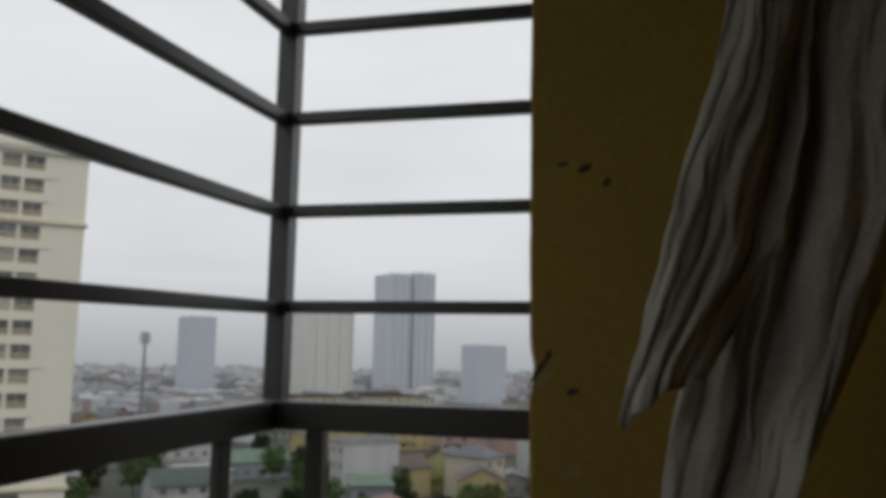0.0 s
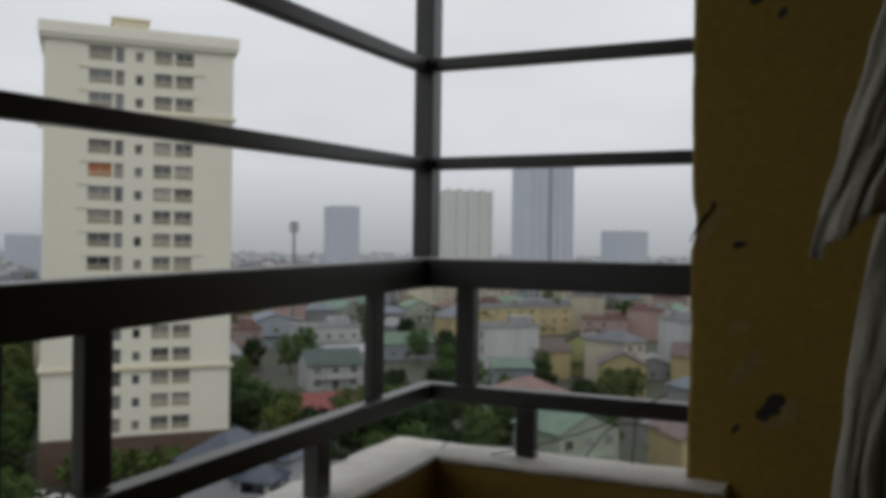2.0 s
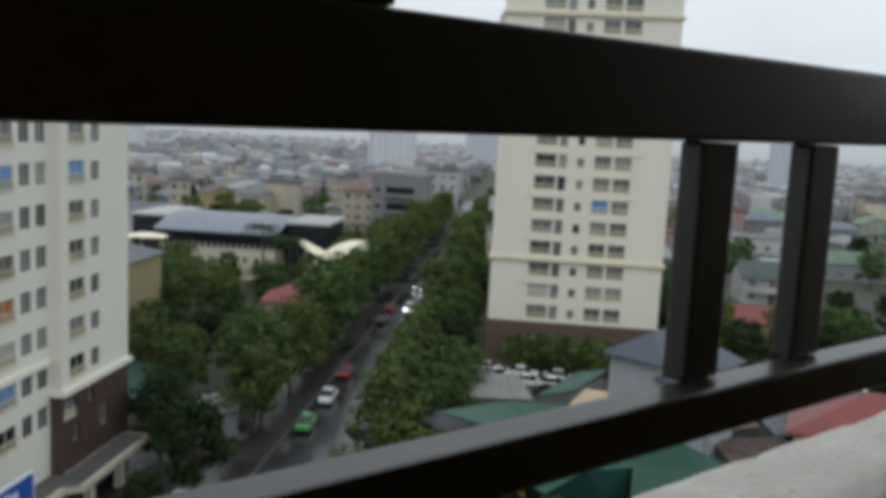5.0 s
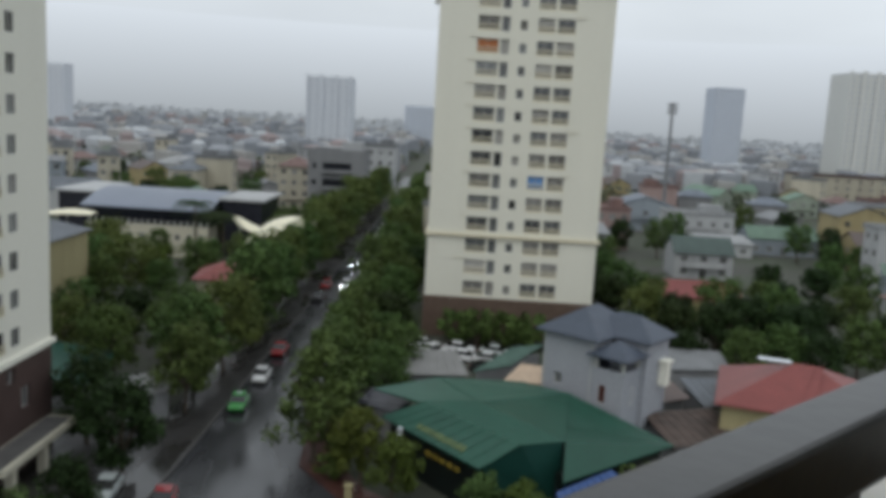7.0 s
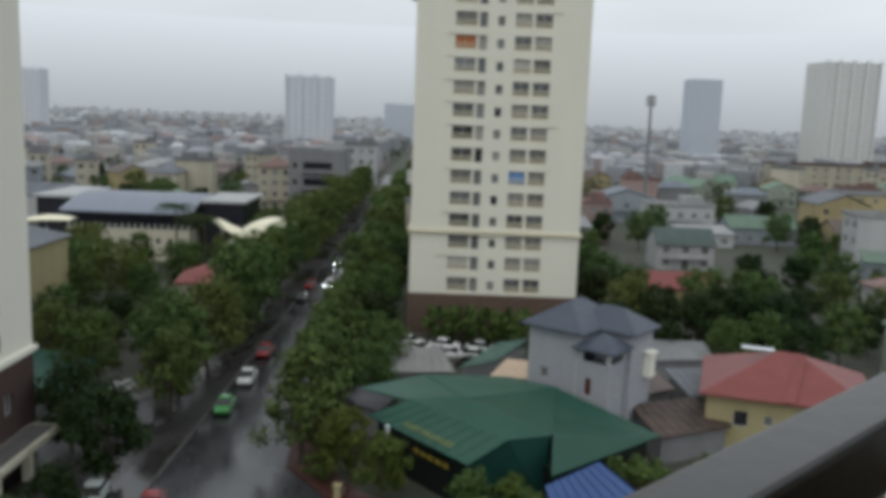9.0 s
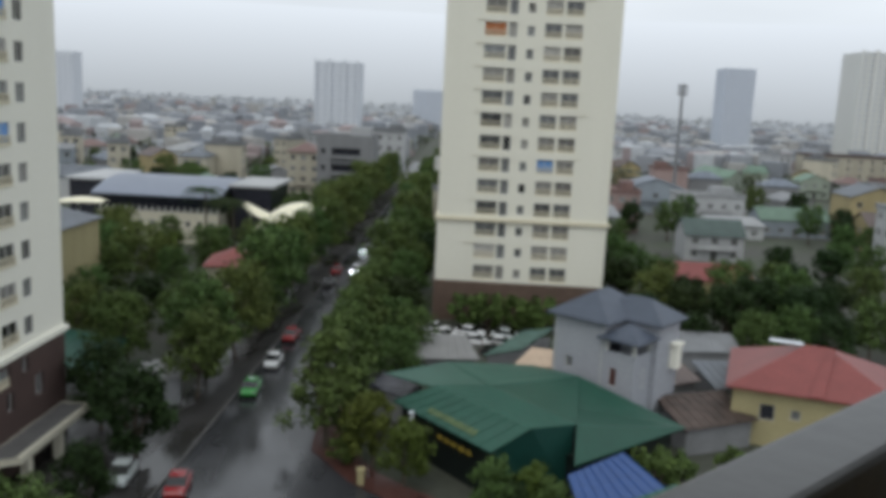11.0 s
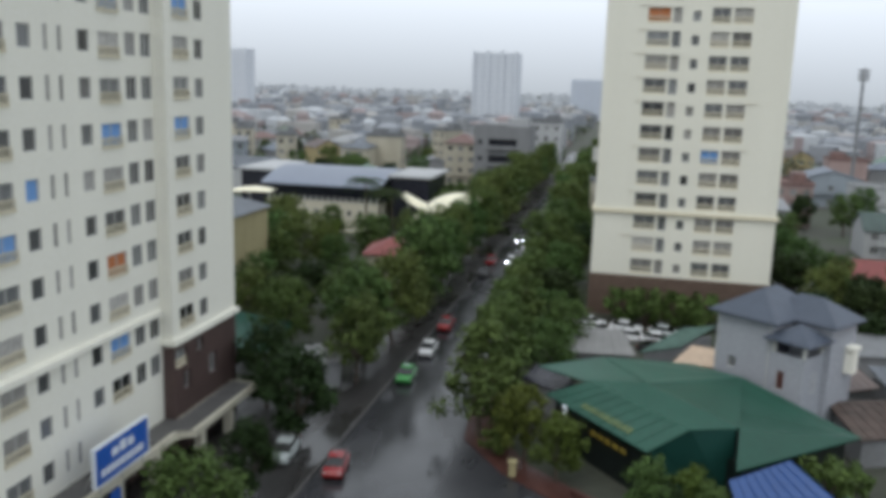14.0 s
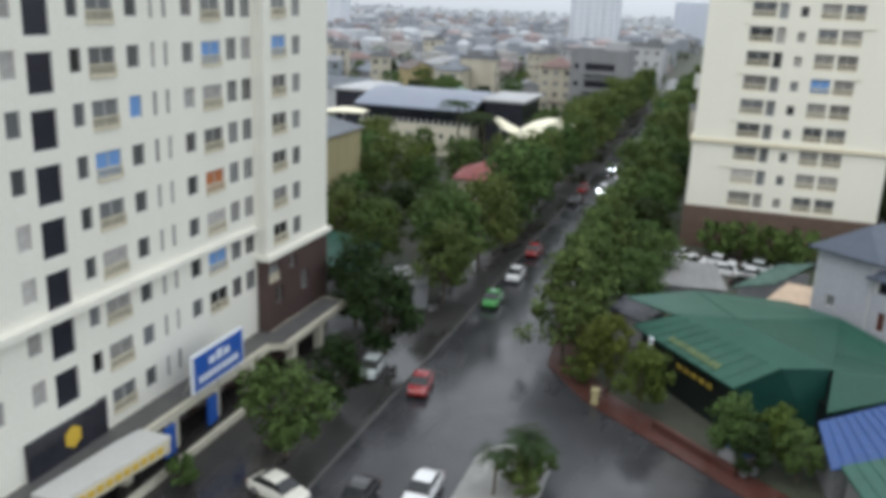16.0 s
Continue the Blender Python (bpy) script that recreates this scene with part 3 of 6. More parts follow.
def green_house():
    t = thing("green_roofed_restaurant", city(0.48, 0), "low restaurant with green sheet-metal roofs and dark green walls", "building")
    b = bmesh.new()
    plane_roof(b, [(-6.3, 75.3, 4.3), (2.5, 64.9, 4.3), (5.6, 65.2, 6.4), (-2.3, 74.0, 6.4)])
    seams(t, M["green_roof"], part("front_roof", b, M["green_roof"], t), (-6.3, 75.3, 4.3), (2.5, 64.9, 4.3), (5.6, 65.2, 6.4), (-2.3, 74.0, 6.4), 9)
    b = bmesh.new()
    plane_roof(b, [(-2.3, 74.0, 6.38), (5.6, 65.2, 6.38), (9.3, 66.9, 6.3), (2.4, 75.2, 6.3)])
    seams(t, M["green_roof"], part("top_roof", b, M["green_roof"], t), (-2.3, 74.0, 6.38), (5.6, 65.2, 6.38), (9.3, 66.9, 6.3), (2.4, 75.2, 6.3), 16)
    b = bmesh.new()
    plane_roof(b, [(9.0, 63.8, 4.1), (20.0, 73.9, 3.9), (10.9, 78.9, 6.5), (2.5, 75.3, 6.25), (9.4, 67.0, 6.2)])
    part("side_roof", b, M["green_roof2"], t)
    b = bmesh.new()
    plane_roof(b, [(-7.4, 78.0, 6.0), (-2.6, 74.3, 6.2), (2.4, 75.4, 6.2), (-1.5, 84, 5.6)])
    plane_roof(b, [(2.5, 75.5, 6.2), (10.9, 79.0, 6.45), (7, 85, 5.4), (-1.4, 84, 5.6)])
    part("rear_roof", b, M["green_roof"], t)
    b = bmesh.new()
    face = [(2.9, 65.2, 0), (9.1, 66.8, 0), (9.1, 66.8, 6.15), (5.7, 65.4, 6.22), (2.9, 65.2, 4.42)]
    fr, bk = [b.verts.new(p) for p in face], [b.verts.new((x - 0.1, y + 0.3, z)) for x, y, z in face]
    b.faces.new(fr)
    b.faces.new(bk[::-1])
    for i in range(5):
        b.faces.new((fr[i], fr[(i + 1) % 5], bk[(i + 1) % 5], bk[i]))
    part("gable_wall", b, M["green_wall"], t)
    # near-black paint on solid walls stands in for shade under the eaves
    shade_front = mat("shaded_shopfront", (0.008, 0.013, 0.012), 0.5, 0, 0.3, 0.8, 0.05, 4)
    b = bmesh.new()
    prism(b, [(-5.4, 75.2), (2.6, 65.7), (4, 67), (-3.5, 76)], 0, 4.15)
    part("front_wall", b, shade_front, t, "solid wall painted near-black for the shaded open shop front under the eave")
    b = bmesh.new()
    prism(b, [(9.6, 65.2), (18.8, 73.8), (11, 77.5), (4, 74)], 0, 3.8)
    part("side_wall", b, shade_front, t)
    b = bmesh.new()
    for i in range(11):
        s = i / 11
        x, y, z = -3.0 + 4.2 * s, 72.0 - 5.0 * s, 4.72
        plane_roof(b, [(x, y, z), (x + 0.28, y - 0.33, z), (x + 0.75, y + 0.05, z + 0.36), (x + 0.47, y + 0.38, z + 0.36)], 0.03)
    part("roof_lettering", b, mat("faded_yellow", (0.12, 0.16, 0.06), 0.6, 0, 0.3, 1, 0, 5), t, "faded yellow bars of lettering painted on the roof")
    b = bmesh.new()
    for i in range(5):
        x, y = -2.0 + 0.62 * i, 70.3 - 0.74 * i
        prism(b, [(x, y), (x + 0.45, y - 0.54), (x + 0.5, y - 0.5), (x + 0.05, y + 0.04)], 3.0, 3.4)
    part("fascia_lettering", b, mat("dull_yellow", (0.26, 0.19, 0.03), 0.6, 0, 0.3, 1, 0, 5), t, "yellow bars of lettering under the eave")
    b = bmesh.new()
    box(b, -4.6, -4.2, 72.6, 73.0, 2.6, 4.3)
    part("sign_box", b, M["sign_white"], t)


green_house()


def hip_roof(bm, x0, x1, y0, y1, z0, h, over=0.5, t=0.14):
    x0, x1, y0, y1 = x0 - over, x1 + over, y0 - over, y1 + over
    w, d = x1 - x0, y1 - y0
    if w >= d:
        r0, r1 = (x0 + d / 2, (y0 + y1) / 2), (x1 - d / 2, (y0 + y1) / 2)
    else:
        r0, r1 = ((x0 + x1) / 2, y0 + w / 2), ((x0 + x1) / 2, y1 - w / 2)
    c = [bm.verts.new(p) for p in ((x0, y0, z0), (x1, y0, z0), (x1, y1, z0), (x0, y1, z0))]
    lo = [bm.verts.new(p) for p in ((x0, y0, z0 - t), (x1, y0, z0 - t), (x1, y1, z0 - t), (x0, y1, z0 - t))]
    a, e = bm.verts.new((*r0, z0 + h)), bm.verts.new((*r1, z0 + h))
    if w >= d:
        for f in ((c[0], c[1], e, a), (c[1], c[2], e), (c[2], c[3], a, e), (c[3], c[0], a)):
            bm.faces.new(f)
    else:
        for f in ((c[0], c[1], a), (c[1], c[2], e, a), (c[2], c[3], e), (c[3], c[0], a, e)):
            bm.faces.new(f)
    bm.faces.new(lo[::-1])
    for i in range(4):
        bm.faces.new((lo[i], lo[(i + 1) % 4], c[(i + 1) % 4], c[i]))


def gable_roof(bm, x0, x1, y0, y1, z0, h, over=0.4, t=0.14, along="x"):
    x0, x1, y0, y1 = x0 - over, x1 + over, y0 - over, y1 + over
    if along == "x":
        ym = (y0 + y1) / 2
        plane_roof(bm, [(x0, y0, z0), (x1, y0, z0), (x1, ym, z0 + h), (x0, ym, z0 + h)], t)
        plane_roof(bm, [(x1, y1, z0), (x0, y1, z0), (x0, ym, z0 + h), (x1, ym, z0 + h)], t)
    else:
        xm = (x0 + x1) / 2
        plane_roof(bm, [(x0, y1, z0), (x0, y0, z0), (xm, y0, z0 + h), (xm, y1, z0 + h)], t)
        plane_roof(bm, [(x1, y0, z0), (x1, y1, z0), (xm, y1, z0 + h), (xm, y0, z0 + h)], t)


def gable_walls(bm, x0, x1, y0, y1, z0, h, along):
    if along == "x":
        for x in (x0, x1):
            bm.faces.new([bm.verts.new(p) for p in ((x, y0, z0), (x, y1, z0), (x, (y0 + y1) / 2, z0 + h * 0.93))])
    else:
        for y in (y0, y1):
            bm.faces.new([bm.verts.new(p) for p in ((x0, y, z0), (x1, y, z0), ((x0 + x1) / 2, y, z0 + h * 0.93))])


def house(name, m, w, d, storeys, wall, roof, kind="hip", rise=2.4, label="", cols=3, sides=True, group="", along="x", h=3.3):
    """A house with its front towards -y of its own frame, x from 0 to w."""
    t = thing(name, m, label, "house", group)
    H = storeys * h
    holes, wins = [], []
    for s in range(storeys):
        for c in range(cols):
            xc = w * (c + 0.5) / cols
            ww, hh = min(1.5, w / cols * 0.5), 1.5
            z0 = s * h + 0.95
            if s == 0 and c == cols // 2:
                z0, hh = 0.12, 2.2
            holes.append((xc - ww / 2, xc + ww / 2, z0, z0 + hh))
    b = bmesh.new()
    pierced(b, 0, w, 0, H, holes, 0.22)
    for ring in (((0, 0), (0, d)), ((0, d), (w, d)), ((w, d), (w, 0))):
        (xa, ya), (xb, yb) = ring
        b.faces.new([b.verts.new(p) for p in ((xa, ya, 0), (xb, yb, 0), (xb, yb, H), (xa, ya, H))])
    if kind == "gable":
        gable_walls(b, 0, w, 0, d, H, rise, along)
    part("wall", b, wall, t)
    b = bmesh.new()
    if kind == "hip":
        hip_roof(b, 0, w, 0, d, H + 0.1, rise)
    elif kind == "gable":
        gable_roof(b, 0, w, 0, d, H + 0.1, rise, along=along)
    elif kind == "mono":
        plane_roof(b, [(-0.4, -0.5, H + 0.25), (w + 0.4, -0.5, H + 0.25), (w + 0.4, d + 0.3, H + rise), (-0.4, d + 0.3, H + rise)])
    else:
        box(b, -0.2, w + 0.2, -0.2, d + 0.2, H, H + 0.25)
        for x0, x1, y0, y1 in ((-0.2, w + 0.2, -0.2, 0.0), (-0.2, w + 0.2, d, d + 0.2), (-0.2, 0, 0, d), (w, w + 0.2, 0, d)):
            box(b, x0, x1, y0, y1, H + 0.25, H + 0.95)
        box(b, w * 0.55, w * 0.9, d * 0.5, d * 0.9, H + 0.25, H + 2.6)
    part("roof", b, roof, t)
    for x0, x1, z0, z1 in holes:
        window_part(t, (x0 + x1) / 2, z0, x1 - x0, z1 - z0, 0.12, "glass")
    if storeys > 1 and w > 5:
        b = bmesh.new()
        box(b, w * 0.2, w * 0.8, -1.0, -0.004, h - 0.12, h)
        box(b, w * 0.2, w * 0.8, -1.0, -0.92, h, h + 0.85)
        part("balcony", b, wall, t)
    return t


P = {k: mat("plaster_" + k, tuple(v * 0.84 for v in c), 0.85, 0, 0.22, 0.4, 0.05, 3, streak=True, vary=0.15) for k, c in dict(white=(0.50, 0.51, 0.52), cream=(0.56, 0.52, 0.42), yellow=(0.48, 0.40, 0.22), pink=(0.42, 0.31, 0.29), blue=(0.30, 0.34, 0.38), grey=(0.27, 0.275, 0.285), green=(0.40, 0.46, 0.38), lime=(0.46, 0.50, 0.24)).items()}
R = {k: mat("roof_" + k, tuple(v * 0.74 for v in c), 0.55, 0, 0.28, 0.4, 0.05, 3, vary=0.15) for k, c in dict(pine=(0.085, 0.125, 0.115), red=(0.25, 0.155, 0.14), brown=(0.16, 0.12, 0.11), slate=(0.17, 0.19, 0.22), grey=(0.26, 0.27, 0.285), blue=(0.19, 0.22, 0.27), green=(0.17, 0.27, 0.20), pale=(0.40, 0.41, 0.42)).items()}


def grey_house():
    """The three-storey pale house with slate roofs, its corner loggia turned towards the street."""
    t = thing("pale_grey_house", city(16.5, 79.0, 0, -38), "pale grey three-storey house with slate hipped roofs and loggia", "house")
    b = bmesh.new()
    pierced(b, -9, -3.3, 0, 11.2, [(-7.6, -6.7, 6.0, 7.1), (-5.2, -4.4, 2.2, 3.8)], 0.25)
    for (xa, ya), (xb, yb) in (((-9, 0), (-9, 8)), ((-9, 8), (0.6, 8)), ((0.6, 8), (0.6, 3.4)), ((0.6, 3.4), (-3.3, 3.4)), ((-3.3, 3.4), (-3.3, 0))):
        b.faces.new([b.verts.new(p) for p in ((xa, ya, 0), (xb, yb, 0), (xb, yb, 11.2), (xa, ya, 11.2))])
    part("wall", b, M["lilac"], t)
    window_part(t, -7.15, 6.0, 0.9, 1.1, 0.15, "glass")
    window_part(t, -4.8, 2.2, 0.8, 1.6, 0.15, "red_shutter")
    b = bmesh.new()
    hip_roof(b, -9, -3.3, 0, 8, 11.3, 2.3, over=0.7)
    part("roof", b, M["slate"], t)
    b = bmesh.new()
    hip_roof(b, -6.2, 0.6, 3.4, 8, 11.25, 1.9, over=0.6)
    part("rear_roof", b, M["slate"], t)
    b = bmesh.new()
    pierced(b, -3.296, 0, 0, 7.8, [(-2.6, -1.8, 5.2, 7.0)], 0.2)
    for (xa, ya), (xb, yb) in (((0, 0), (0, 3.396)),):
        b.faces.new([b.verts.new(p) for p in ((xa, ya, 0), (xb, yb, 0), (xb, yb, 7.8), (xa, ya, 7.8))])
    b.faces.new([b.verts.new(p) for p in ((-3.296, 0, 7.8), (0, 0, 7.8), (0, 3.396, 7.8), (-3.296, 3.396, 7.8))])
    part("wing_wall", b, M["lilac"], t)
    window_part(t, -2.2, 5.2, 0.8, 1.8, 0.1, "red_shutter")
    side = window_part(t, 0, 5.2, 0.8, 1.8, 0, "red_shutter")
    side.matrix_basis = pose(0.01, 1.8, 5.2, 0, 0, 90)
    for x, y in ((-3.1, 0.2), (-0.2, 0.2), (-0.2, 3.2)):
        b = bmesh.new()
        box(b, x - 0.16, x + 0.16, y - 0.16, y + 0.16, 8.6, 9.85)
        part("loggia_post", b, M["frame"], t)
    b = bmesh.new()
    box(b, -3.29, 0.04, -0.04, 0.12, 7.8, 8.6)
    box(b, -0.12, 0.04, 0.12, 3.38, 7.8, 8.6)
    part("loggia_parapet", b, M["lilac"], t)
    b = bmesh.new()
    box(b, -3.29, -3.25, 0.2, 3.3, 7.85, 9.8)
    part("loggia_back", b, M["black_glass"], t, "dark glazed doors behind the loggia")
    b = bmesh.new()
    hip_roof(b, -3.2, 0.1, -0.1, 3.2, 9.95, 1.35, over=0.6)
    part("loggia_roof", b, M["slate"], t)
    b = bmesh.new()
    box(b, 0.604, 1.4, 6.2, 7.2, 6.4, 8.7)
    box(b, 0.604, 1.55, 6.0, 7.4, 8.7, 9.0)
    part("water_tank_tower", b, M["cream2"], t, "white tank tower")
    for x, z in ((-8.8, 0.6), (-3.5, 0.6)):
        b = bmesh.new()
        tube(b, (x, -0.07, 0.1), (x, -0.07, 11.1), 0.05)
        part("downpipe", b, M["frame"], t)


grey_house()


def red_house():
    t = thing("red_roofed_house", city(26.7, 81.5, 0, -18), "yellow house under a large red metal roof", "house")
    b = bmesh.new()
    pierced(b, 0, 15, 0, 5.6, [(2.6, 4.0, 2.6, 4.2), (5.4, 6.3, 3.0, 4.0)], 0.25)
    for (xa, ya), (xb, yb) in (((0, 0), (0, 13)), ((0, 13), (15, 13)), ((15, 13), (15, 0))):
        b.faces.new([b.verts.new(p) for p in ((xa, ya, 0), (xb, yb, 0), (xb, yb, 5.6), (xa, ya, 5.6))])
    part("wall", b, M["yellow"], t)
    window_part(t, 3.3, 2.6, 1.4, 1.6, 0.15, "black_glass")
    window_part(t, 5.85, 3.0, 0.9, 1.0, 0.15, "glass")
    b = bmesh.new()
    hip_roof(b, 0, 15, 0, 13, 5.7, 3.2, over=0.7)
    part("roof", b, M["red_roof"], t)
    b = bmesh.new()
    plane_roof(b, [(3, 6.2, 8.98), (6.2, 6.2, 8.98), (6.2, 7.0, 9.02), (3, 7.0, 9.02)], 0.05)
    part("skylight_sheet", b, M["sign_white"], t, "pale clear roof sheet")
    b = bmesh.new()
    plane_roof(b, [(6.8, -0.9, 5.85), (8.0, -0.9, 5.85), (9.2, 6.0, 8.95), (8.6, 6.0, 8.95)], 0.05)
    part("roof_valley", b, M["red_roof"], t)


red_house()


def lean_roof(name, pts, z, mt, label, legs=True):
    """A low lean-to roof on a wall block."""
    t = thing(name, city(0, 0), label, "shed")
    b = bmesh.new()
    plane_roof(b, pts)
    seams(t, mt, part("roof", b, mt, t), pts[0], pts[1], pts[2], pts[3], 8)
    cx, cy = sum(p[0] for p in pts) / 4, sum(p[1] for p in pts) / 4
    b = bmesh.new()
    prism(b, [(cx + (p[0] - cx) * 0.88, cy + (p[1] - cy) * 0.88) for p in pts], 0, min(p[2] for p in pts) - 0.12)
    part("wall", b, P["grey"], t)


lean_roof("blue_roofed_shed", [(9.4, 57.2, 3.0), (16.5, 63.0, 3.0), (13.8, 67.2, 4.0), (8.8, 62.2, 4.0)], 3, M["blue_roof"], "shed under a bright blue corrugated roof")
lean_roof("teal_roofed_shed", [(12.0, 50.0, 3.0), (20, 57.5, 3.0), (17.0, 62.4, 3.7), (9.8, 56.6, 3.7)], 3, M["green_roof"], "shed under a teal corrugated roof")
lean_roof("grey_roofed_shed", [(-6.9, 92.2, 3.1), (2.2, 93.4, 3.1), (0.6, 100.2, 4.0), (-5.6, 99.6, 4.0)], 3, M["grey_roof"], "shed under a weathered pale grey roof")
lean_roof("green_roofed_shed", [(2.6, 95.2, 3.0), (7.2, 98.8, 3.0), (11.6, 105.6, 4.0), (7.6, 103.2, 4.0)], 2.6, mat("dull_green_sheet", (0.085, 0.15, 0.125), 0.6, 0, 0.3, 0.6, 0.05, 3), "shed under a dull green roof")
lean_roof("cream_shed", [(6.0, 93.4, 2.6), (11.3, 93.6, 2.6), (11.4, 97.6, 3.4), (8.4, 98.4, 3.4)], 2.6, mat("peach_sheet", (0.52, 0.40, 0.30), 0.7, 0, 0.25, 0.8, 0.05, 3), "small shed under a pale peach sheet roof")
lean_roof("brown_roofed_shed", [(19.5, 86, 3.2), (26, 90, 3.2), (23.5, 101, 4.2), (17.0, 97, 4.2)], 3.2, R["brown"], "low shed under a brown tiled roof")
lean_roof("long_grey_shed", [(20, 97, 4.0), (33, 99, 4.0), (33, 104, 4.9), (20, 104, 4.9)], 4, R["grey"], "long shed under a grey sheet roof")
lean_roof("rusty_shed", [(21, 76, 2.8), (29, 80, 2.8), (27, 86, 3.6), (19.5, 83, 3.6)], 2.8, mat("rusty_sheet", (0.085, 0.06, 0.05), 0.7, 0, 0.4, 0.8, 0.1, 4), "low shed under a rusty brown sheet roof")
lean_roof("slate_shed", [(27, 88, 3.0), (35, 90, 3.0), (34, 96, 3.9), (26, 95, 3.9)], 3, R["slate"], "low shed under a dark slate-coloured roof")
# black roof stands in for the shaded gap beside the restaurant's rear roof
lean_roof("dark_shed", [(-8.6, 80.2, 3.9), (-4.6, 77.0, 3.9), (-3.4, 79, 4.5), (-7.4, 83, 4.5)], 4, M["black_glass"], "small black lean-to standing in for a shaded gap between roofs")

house("yellow_villa", city(-64.6, 105, 0, 0), 12.5, 14, 4, M["yellow"], R["slate"], "hip", 2.8, "tall yellow house with slate roof among trees", 3, h=3.2)
house("white_gabled_house", city(45.9, 182), 12.3, 9.5, 2, P["white"], R["pine"], "gable", 3.1, "white two-storey house with dark green gabled roof", 3, h=2.75)
house("red_roofed_row", city(32, 140), 14.8, 8, 1, P["yellow"], M["red_roof"], "gable", 2.2, "long low house with red roof", 4, h=4.2)
house("blue_grey_house", city(46.5, 262), 18.5, 13, 2, P["blue"], R["blue"], "gable", 3.0, "blue-grey house with a broad gable", 3, along="y", h=3.7)
house("white_row_house", city(56.5, 238), 18.5, 9, 2, P["white"], R["pale"], "flat", 0, "white flat-roofed row house", 5, h=4.0)
house("green_roofed_house", city(75.5, 225), 18, 11, 1, P["blue"], R["green"], "gable", 2.8, "pale blue house with long green roof", 5, h=4.3)
house("yellow_gabled_house", city(100, 230), 14, 13, 3, P["yellow"], R["slate"], "gable", 2.8, "yellow three-storey house with slate gabled roof", 3, along="y", h=3.6)
house("plain_wall_house", city(24, 196), 10, 12, 2, P["grey"], R["grey"], "mono", 1.4, "plain grey plastered house", 2)
house("yellow_school", city(126, 275), 42, 12, 3, P["yellow"], R["grey"], "flat", 0, "yellow three-storey school block", 9)
house("long_yellow_block", city(150, 395), 84, 15, 4, P["cream"], R["brown"], "flat", 0, "long cream public building", 16)
house("beige_block", city(-56.5, 262), 9.8, 12, 4, P["cream"], R["red"], "hip", 2.9, "beige four-storey house with reddish roof", 3, h=3.3)
def grey_block():
    """A concrete house whose upper storeys open in wide deep balconies."""
    t = thing("grey_block", city(-45.3, 250), "grey concrete house with wide dark balconies", "house")
    w, d, H = 16.5, 13, 19.6
    holes = [(4.2, 12.6, z, z + 2.6) for z in (3.6, 8.4, 13.2)] + [(1.2, 2.4, z, z + 1.5) for z in (4.4, 9.2, 14)]
    b = bmesh.new()
    pierced(b, 0, w, 0, H, holes, 1.4)
    for (xa, ya), (xb, yb) in (((0, 0), (0, d)), ((0, d), (w, d)), ((w, d), (w, 0))):
        b.faces.new([b.verts.new(p) for p in ((xa, ya, 0), (xb, yb, 0), (xb, yb, H), (xa, ya, H))])
    b.faces.new([b.verts.new(p) for p in ((0, 0, H - 0.6), (w, 0, H - 0.6), (w, d, H - 0.6), (0, d, H - 0.6))])
    part("wall", b, P["grey"], t)
    for x0, x1, z0, z1 in holes:
        b = bmesh.new()
        box(b, x0 + 0.02, x1 - 0.02, 1.3, 1.36, z0 + 0.02, z1 - 0.02)
        part("pane", b, M["black_glass"], t)
        if x1 - x0 > 2:
            b = bmesh.new()
            box(b, x0 - 0.3, x1 + 0.3, -1.3, -0.004, z0 - 0.35, z0 - 0.05)
            box(b, x0 - 0.3, x1 + 0.3, -1.3, -1.2, z0 - 0.05, z0 + 0.75)
            part("balcony", b, P["grey"], t)
    b = bmesh.new()
    box(b, 9, 15, 5, 11, H - 0.6, H + 2.2)
    part("roof_house", b, P["white"], t)


grey_block()
house("white_terrace_house", city(-39, 310), 14, 14, 5, P["white"], R["grey"], "flat", 0, "white modern terrace house", 4, h=3.7)
house("white_house", city(-120, 330), 24, 14, 2, P["white"], R["pale"], "hip", 3, "white house with pale roof", 4)
house("red_hip_house", city(-39.0, 126, 0, 8), 8.5, 8.5, 1, P["cream"], M["red_roof"], "hip", 2.2, "small house with red hipped roof among trees", 3, h=5.2)
house("yellow_corner_house", city(36, 300), 12, 14, 3, P["yellow"], R["red"], "hip", 2.4, "yellow house with red roof", 3)
house("lime_gabled_house", city(112, 190, 0, -50), 12, 12, 2, P["lime"], R["brown"], "gable", 3.6, "lime green house with brown gabled roof", 2, along="y")
house("pink_house", city(163, 260, 0, -30), 16, 12, 2, P["pink"], R["red"], "flat", 0, "pink flat-roofed three-storey house", 3)
house("blue_wall_house", city(79.5, 160, 0, -20), 8.5, 9, 2, P["blue"], R["green"], "mono", 1.2, "pale blue narrow house with green sheet roof", 2)


